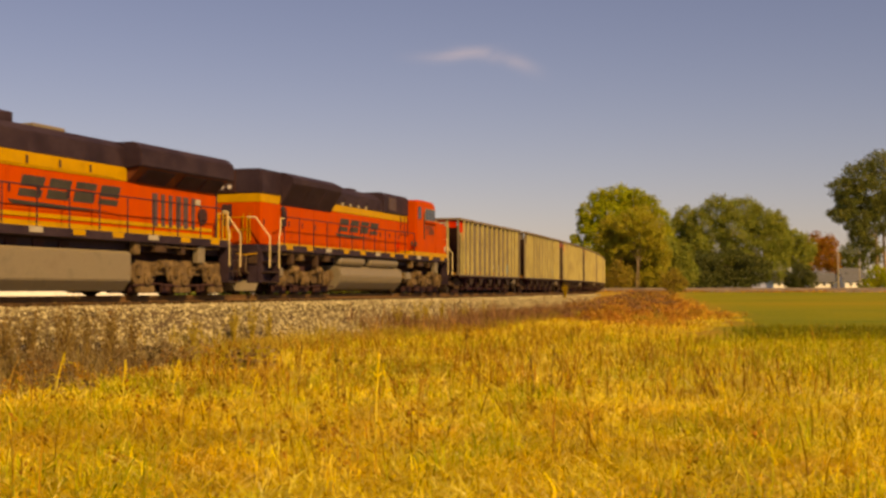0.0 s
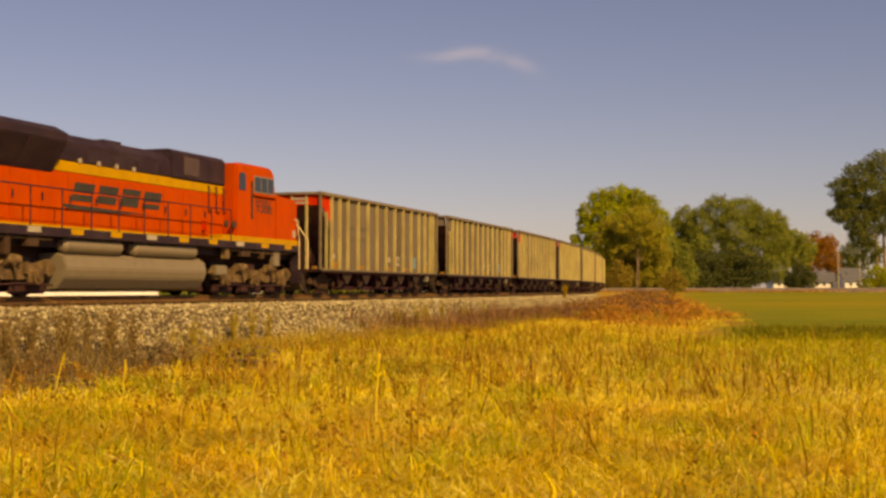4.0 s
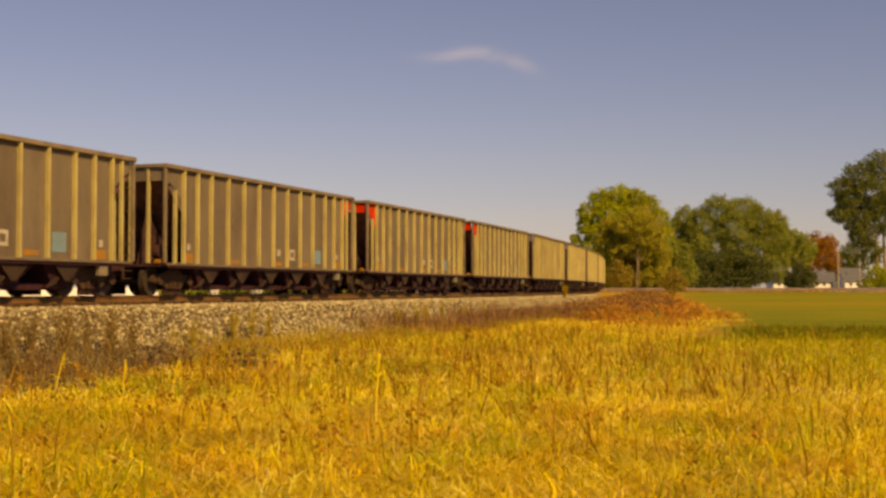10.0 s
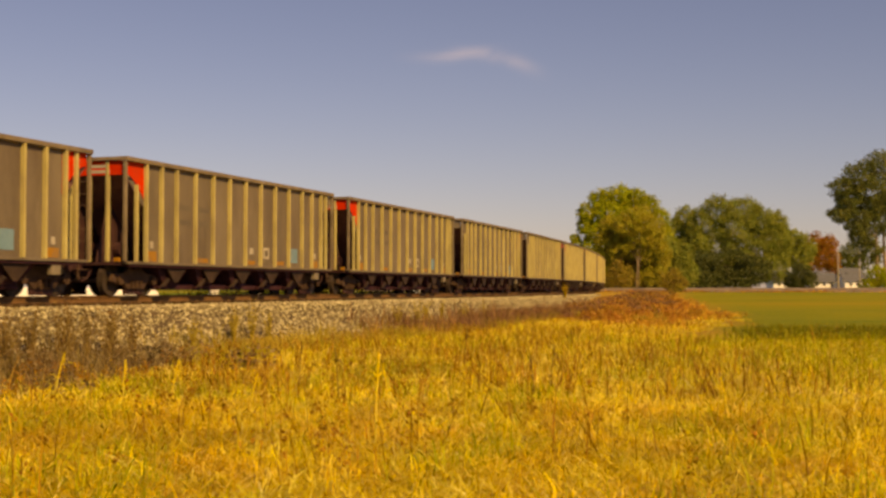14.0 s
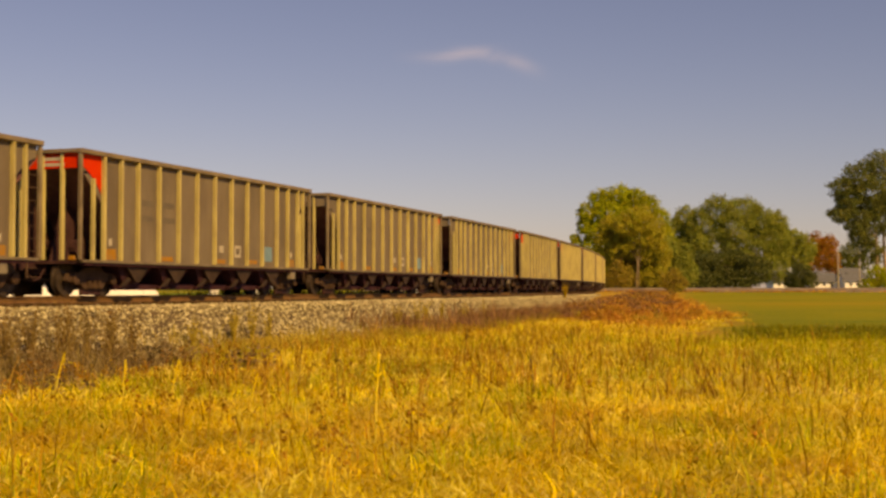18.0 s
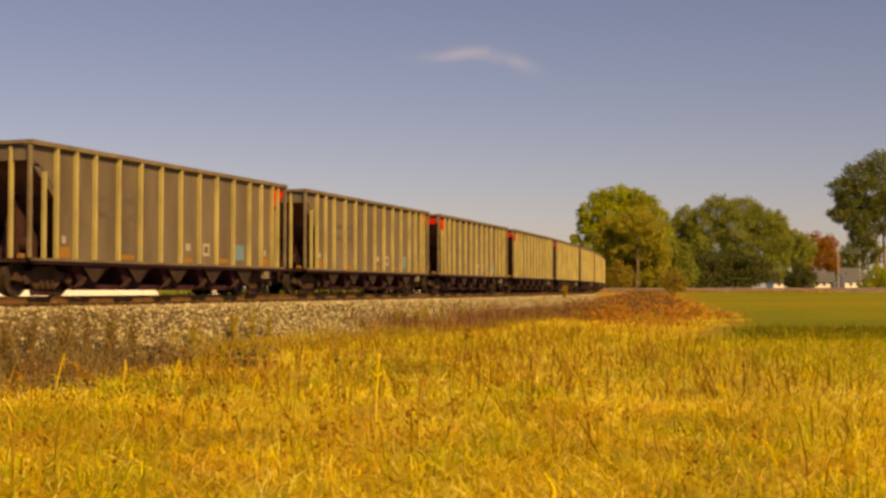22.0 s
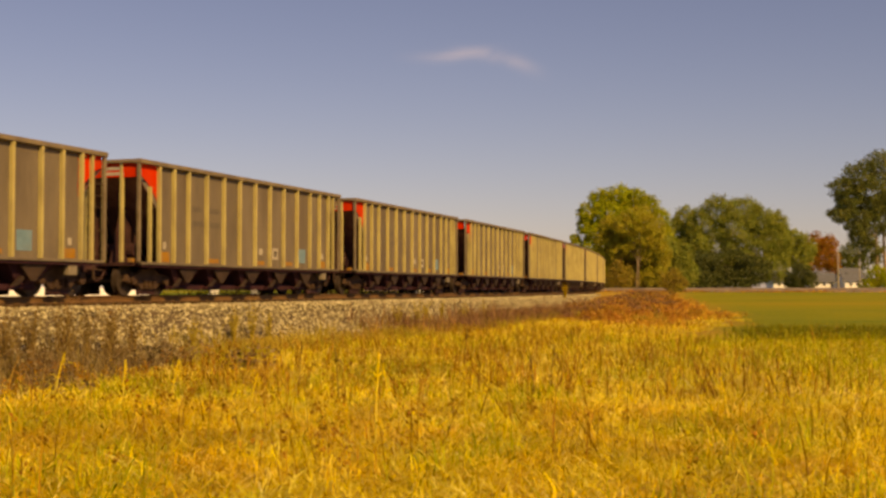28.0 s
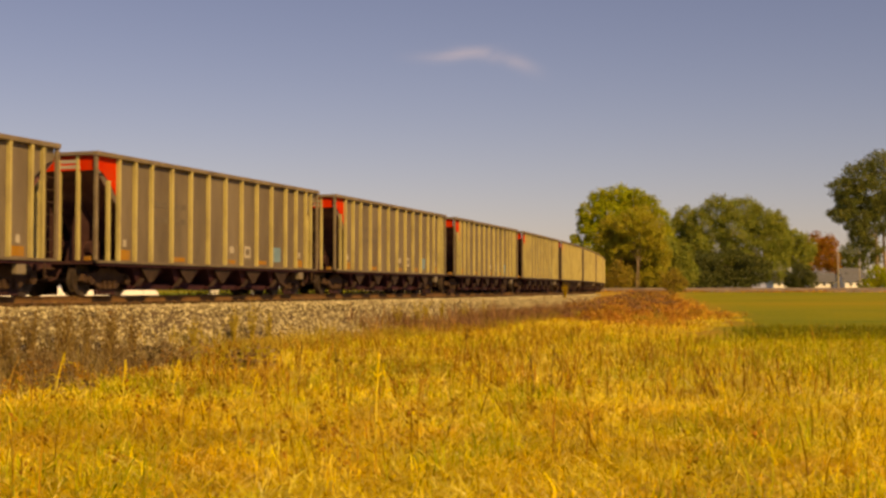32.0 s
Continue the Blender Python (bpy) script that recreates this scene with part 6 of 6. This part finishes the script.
blades("dead_stems", scatter(5200, 9, 44, 44, 0.8, lambda x, y, o: dry_keep(x, y, o) * smooth((patch(x, y, 0.55, 11) - 0.5) / 0.1)), 0.75, 0.013, 0.3, GRASS_STEM, "brown dead weed stems standing in the grass", "weeds", 4, 4, 0.3)
blades("red_stems", scatter(16000, 18, 50, 59, 0.9, lambda x, y, o: dry_keep(x, y, o) * smooth((patch(x, y, 0.45, 35) - 0.42) / 0.14) * smooth((9 - x) / 5)), 0.62, 0.02, 0.35, GRASS_STEM, "reddish-brown weed stems standing through the field", "weeds", 8, 4, 0.35)
blades("straw_grass", scatter(17000, 3.6, 34, 47, 0.85, lambda x, y, o: dry_keep(x, y, o) * (1 - 0.8 * green_side(x, y)) * smooth((patch(x, y, 0.8, 15) - 0.4) / 0.2)), 0.4, 0.012, 2.0, GRASS_PALE, "pale curled straw blades with sun highlights in their colour", "dry grass", 7, 7, 0.9)
blades("patch_weeds", scatter(19000, 15, 34, 46, 0.9, lambda x, y, o: weed_patch(x, y) * 0.9), 0.62, 0.016, 0.5, GRASS_UMBER, "brown matted weeds in front of the bank", "weeds", 6, 4, 0.5)
# green verge where the dry field meets the lawn
blades("verge_grass", scatter(75000, 41, 58, 45, 1.0, lambda x, y, o: smooth((x / y - 0.19 - 0.05 * patch(x, y, 0.4, 19)) / 0.06) * (0.3 + 0.7 * patch(x, y, 0.5, 27)) * smooth((o - 13) / 3) * smooth((math.hypot(x, y) - 42) / 3) * smooth((55 - math.hypot(x, y)) / 6)), 0.42, 0.032, 0.5, GRASS_VERGE, "short green grass along the lawn's edge", "grass", 5, 3)


def weeds(name, count, s0, s1, o0, o1, height, mat, label, seed, dens, wide=0.016):
    r = np.random.default_rng(seed)
    pts = []
    for s, o in zip(r.uniform(s0, s1, count), o0 + (o1 - o0) * r.random(count) ** 0.8):
        p = beside(s, o, 0)
        if r.random() < dens(s, o, p):
            pts.append((p.x, p.y, max(bank_at(o), ground_z(p.x, p.y)) - 0.02))
    pts = np.array(pts)
    blades(name, pts, height, wide, 0.4, mat, label, "weeds", seed, 4, 0.4)


weeds("brown_weeds", 7000, -22, -2, 3.0, 7.2, 0.8, GRASS_BROWN, "brown brittle weeds along the foot of the bank", 51, lambda s, o, p: smooth((patch(p.x, p.y, 0.6, 21) - 0.45) / 0.15) * smooth((o - 2.8) / 2.0) * smooth((-5 - s) / 6))
weeds("foot_weeds", 24000, -6, 40, 3.7, 7.4, 0.46, GRASS_AMBER, "golden-brown weeds along the ballast foot", 54, lambda s, o, p: smooth((patch(p.x, p.y, 0.5, 23) - 0.35) / 0.2) * smooth((o - 2.9) / 2.2), 0.02)
weeds("bank_weeds", 17000, 9, 60, 3.5, 7.4, 0.85, GRASS_PLUM, "purple-brown dead weeds on the ballast slope", 52, lambda s, o, p: smooth((patch(p.x, p.y, 0.35, 25) - 0.46) / 0.14) * (1 - 0.75 * smooth((s - 30) / 14)), 0.024)
weeds("rust_weeds", 62000, 16, 100, 4.6, 17, 0.34, GRASS_RUST, "rust-orange weeds tangled beside the bank", 53, lambda s, o, p: smooth((patch(p.x, p.y, 0.28, 31) - 0.3) / 0.25) * smooth((s - 16) / 14) * smooth((100 - s) / 25) * smooth((lawn_edge(s) + 1.6 - o - 2.2 * patch(p.x, p.y, 0.22, 33)) / 3), 0.035)
weeds("scrub_weeds", 9000, 30, 85, 5.0, 9.5, 0.62, GRASS_BROWN, "dark brown scrub standing among rust weeds", 55, lambda s, o, p: smooth((patch(p.x, p.y, 0.3, 37) - 0.52) / 0.1), 0.03)
# seed heads: small brown tufts on the dead stems
_bl = [(p[0], p[1], p[2] + 0.45 + 0.25 * (k % 7) / 7, 0.05, 0.05, 0.09) for k, p in enumerate(scatter(1900, 9, 30, 48, 0.8, lambda x, y, o: dry_keep(x, y, o) * smooth((patch(x, y, 0.55, 11) - 0.46) / 0.1) * smooth((4 - x) / 5) * (1 - weed_patch(x, y))))]
raw_mesh("seed_heads", *leaf_cloud(_bl, 12 * len(_bl), 0.022, 49), GRASS_HEAD, "red-brown seed heads scattered through the grass", "weeds")
# dry weeds along the foot of the road
_r = np.random.default_rng(57)
_pts = []
for a, o in zip(_r.uniform(-20, 110, 9000), -5.6 - 3.2 * _r.random(9000) ** 2):
    q = ROAD_A + ROAD_DIR * a + ROAD_NRM * o
    if patch(q.x, q.y, 0.12, 41) > 0.38:
        _pts.append((q.x, q.y, ground_z(q.x, q.y) - 0.02))
blades("road_verge_weeds", np.array(_pts), 0.36, 0.06, 0.4, GRASS_RUST, "rust-brown weeds along the foot of the road", "weeds", 58, 3, 0.4)
# weeds added to block the bright field below the train; shade is in their colour
weeds("far_bank_weeds", 18000, 10.4, 110, -5.2, -3.4, 1.6, GRASS_SHADE, "added weeds on the far side of the bank, coloured dark for shade", 56, lambda s, o, p: 0.95, 0.045)


def scrub(name, count, spots, mat, leaf, label, seed):
    """Low bushy scrub as leafy clumps in one piece of stuff. spots: how many, s0, s1, o0, o1, smallest and largest radius."""
    r = random.Random(seed)
    n, s0, s1, o0, o1, r0, r1 = spots
    bl = []
    while len(bl) < n:
        s, o = r.uniform(s0, s1), r.uniform(o0, o1)
        p = beside(s, o, 0)
        if patch(p.x, p.y, 0.25, seed) < 0.42:
            continue
        q = r.uniform(r0, r1)
        if o + 1.8 * q > lawn_edge(s) - 1.0:
            continue
        bl.append((p.x, p.y, max(bank_at(o), ground_z(p.x, p.y)) + q * 0.35, q, q, q * 0.75))
    v, f = leaf_cloud(bl, count, leaf, seed)
    raw_mesh(name, v, f, mat, label, "scrub")


scrub("rust_scrub", 34000, (190, 26, 84, 5.5, 14.0, 0.2, 0.6), GRASS_RUST, 0.055, "rust and gold brush between the bank and the lawn", 81)
scrub("brown_scrub", 14000, (90, 22, 80, 4.6, 9.5, 0.2, 0.5), GRASS_PLUM, 0.06, "purple-brown dead brush on the ballast slope", 82)
scrub("gold_scrub", 9000, (60, 24, 76, 5.5, 13.5, 0.15, 0.42), GRASS_AMBER, 0.05, "golden tufts among the rust weeds", 85)
scrub("plum_scrub", 20000, (110, 34, 80, 6.0, 12.5, 0.25, 0.6), GRASS_PLUM, 0.055, "plum-brown dead brush among the rust weeds", 84)
scrub("patch_scrub", 5000, (44, -20, -6, 4.2, 10.5, 0.25, 0.5), GRASS_UMBER, 0.05, "brown dead brush at the foot of the bank", 83)


def weed_plant(s, o, hgt, label, mat, seed):
    """A single tall weed on the bank: a stem with side sprays and small leaves."""
    r = random.Random(seed)
    p = beside(s, o, max(bank_at(o), 0.0) - 0.03)
    t = thing("tall_weed", label, "weed", "tall weeds on the bank")
    t.location = p
    tips = []
    for k in range(11):
        a = r.uniform(0, 6.28)
        q = Vector((math.cos(a) * hgt * r.uniform(0.03, 0.24), math.sin(a) * hgt * r.uniform(0.03, 0.24), hgt * r.uniform(0.55, 1.0)))
        m = q * 0.5 + Vector((0, 0, 0.06 * hgt))
        bm = B()
        rod(bm, (0.02 * math.cos(a), 0.02 * math.sin(a), 0), m, 0.012, 5, 0.009)
        rod(bm, m, q, 0.009, 5, 0.004)
        part("stem", bm, mat, t)
        tips += [m, q, (m + q) / 2, q * 0.3]
    bl = [(*q, 0.07 * hgt, 0.07 * hgt, 0.15 * hgt) for q in tips]
    part("leaves", crown_mesh("leaves", bl, 420, 0.028, seed, mat), None, t)


for k, (s, o, hh) in enumerate(((-8.2, 4.4, 1.15), (-6.6, 4.6, 1.3), (-10.0, 4.2, 1.2), (-3.2, 4.3, 0.8), (-0.4, 4.0, 0.7), (17.5, 3.8, 0.8), (19, 4.0, 0.9), (13, 4.1, 0.9), (56, 2.7, 1.25), (54.6, 2.9, 1.15), (-13.6, 4.4, 1.4), (-13.0, 4.8, 1.5), (-12.3, 4.3, 1.35), (-11.6, 4.7, 1.3), (-11.0, 4.4, 1.2), (-9.3, 4.5, 1.4), (-8.7, 4.3, 1.45), (-7.7, 4.6, 1.35), (-7.2, 4.4, 1.1), (-0.9, 4.3, 1.1), (0.4, 4.2, 1.2), (1.2, 4.4, 1.0), (15.2, 4.2, 1.1), (21.0, 4.4, 1.1), (24.5, 4.4, 1.2))):
    weed_plant(s, o, hh, "yellowing weed on the ballast shoulder" if k in (8, 9) else "tall dry brown weed on the ballast slope", GRASS_GOLD if k in (8, 9) else GRASS_BROWN if s < -5 else GRASS_AMBER, 60 + k)



def stalk(u, d, hgt, lean, mat, label, seed):
    """A single tall dry stalk standing out of the grass: a stem with drooping leaves and a ragged head."""
    r = random.Random(seed)
    x, y = at(u, d)
    t = thing("grass_stalk", label, "grass stalk", "tall stalks in the field")
    t.location = (x, y, ground_z(x, y) - 0.03)
    bm = B()
    pts = [Vector((lean * k / 5 * k / 5, 0.02 * math.sin(k + seed), hgt * k / 5)) for k in range(6)]
    bars(bm, pts, 0.007, 5)
    part("stem", bm, mat, t)
    for k in range(7):
        a = r.uniform(0, 6.28)
        q = pts[r.randint(1, 4)]
        ln = hgt * r.uniform(0.18, 0.34)
        bm = B()
        prev = None
        for j in range(6):
            f = j / 5
            c = q + Vector((math.cos(a) * ln * f, math.sin(a) * ln * f, ln * (0.8 * f - 1.1 * f * f)))
            w = 0.012 * (1 - f) + 0.002
            sd = Vector((-math.sin(a), math.cos(a), 0)) * w
            cur = (bm.verts.new(c - sd), bm.verts.new(c + Vector((0, 0, 0.004))), bm.verts.new(c + sd))
            if prev:
                bm.faces.new((prev[0], prev[1], cur[1], cur[0]))
                bm.faces.new((prev[1], prev[2], cur[2], cur[1]))
            prev = cur
        part("blade", bm, mat, t)
    tip = pts[-1]
    part("seed_head", crown_mesh("seed_head", [(tip.x, tip.y, tip.z - 0.06 - 0.05 * j, 0.018, 0.018, 0.05) for j in range(3)], 60, 0.012, seed, mat), None, t)


for k, (u, d, hh, ln, dark) in enumerate(((665, 12.0, 1.14, 0.03, 0), (600, 17.5, 0.92, -0.05, 1), (528, 19.0, 0.95, 0.06, 1), (822, 24.0, 1.0, 0.05, 1), (945, 18.0, 0.8, -0.06, 1), (219, 16.0, 0.85, 0.04, 0), (305, 17.0, 0.8, 0.1, 0), (690, 15.0, 0.85, -0.08, 0), (1080, 13.0, 0.8, 0.12, 0), (1290, 14.0, 0.75, -0.1, 0), (975, 20.0, 0.85, 0.05, 1), (440, 15.0, 0.75, 0.12, 0), (1420, 17.0, 0.7, 0.1, 0), (100, 17.5, 0.85, 0.12, 0))):
    stalk(u, d, hh, ln, GRASS_BROWN if dark else GRASS_DRY, "dark dead stalk rising above the dry grass" if dark else "pale golden stalk rising above the dry grass", 90 + k)

# ---- ties, the nearest stretch of the track ----
_tie = mesh_of("tie", box(B(), -1.3, 1.3, -0.115, 0.115, -0.18, 0.0, 0.012))
_tie.materials.append(M_tie)
for k in range(280):
    s = -28 + k * 0.54
    x, y, h = on_line(s, HALF)
    o = part("tie", _tie, None, track)
    o.matrix_world = pose(x, y, RAIL - 0.175 + random.uniform(-0.012, 0.008), 0, 0, -math.degrees(h) + random.uniform(-1.5, 1.5))
    o.location.x += random.uniform(-0.04, 0.04)


# ---- what moves: the train along its line, and its wheels ----
def motions():
    for ob, middle, half, back in TRAIN:
        turn = pose(0, 0, 0, 0, 0, 180) if back else Matrix()
        walk(ob, [(q / 2, car_pose(middle - gone(q / 2), half) @ turn) for q in range(65)])
        for truck in ob.children:
            if not truck.name.startswith("truck"):
                continue
            for w in truck.children:
                if w.name.startswith("wheelset"):
                    r = w.location.z
                    at = w.location.copy()
                    way = -1 if back else 1
                    rows = []
                    for k in range(0, 241):
                        t = k * 4 / FPS
                        rows.append((t, Matrix.LocRotScale(at, Euler((0, way * gone(t) / r, 0)), None)))
                    walk(w, rows)


motions()
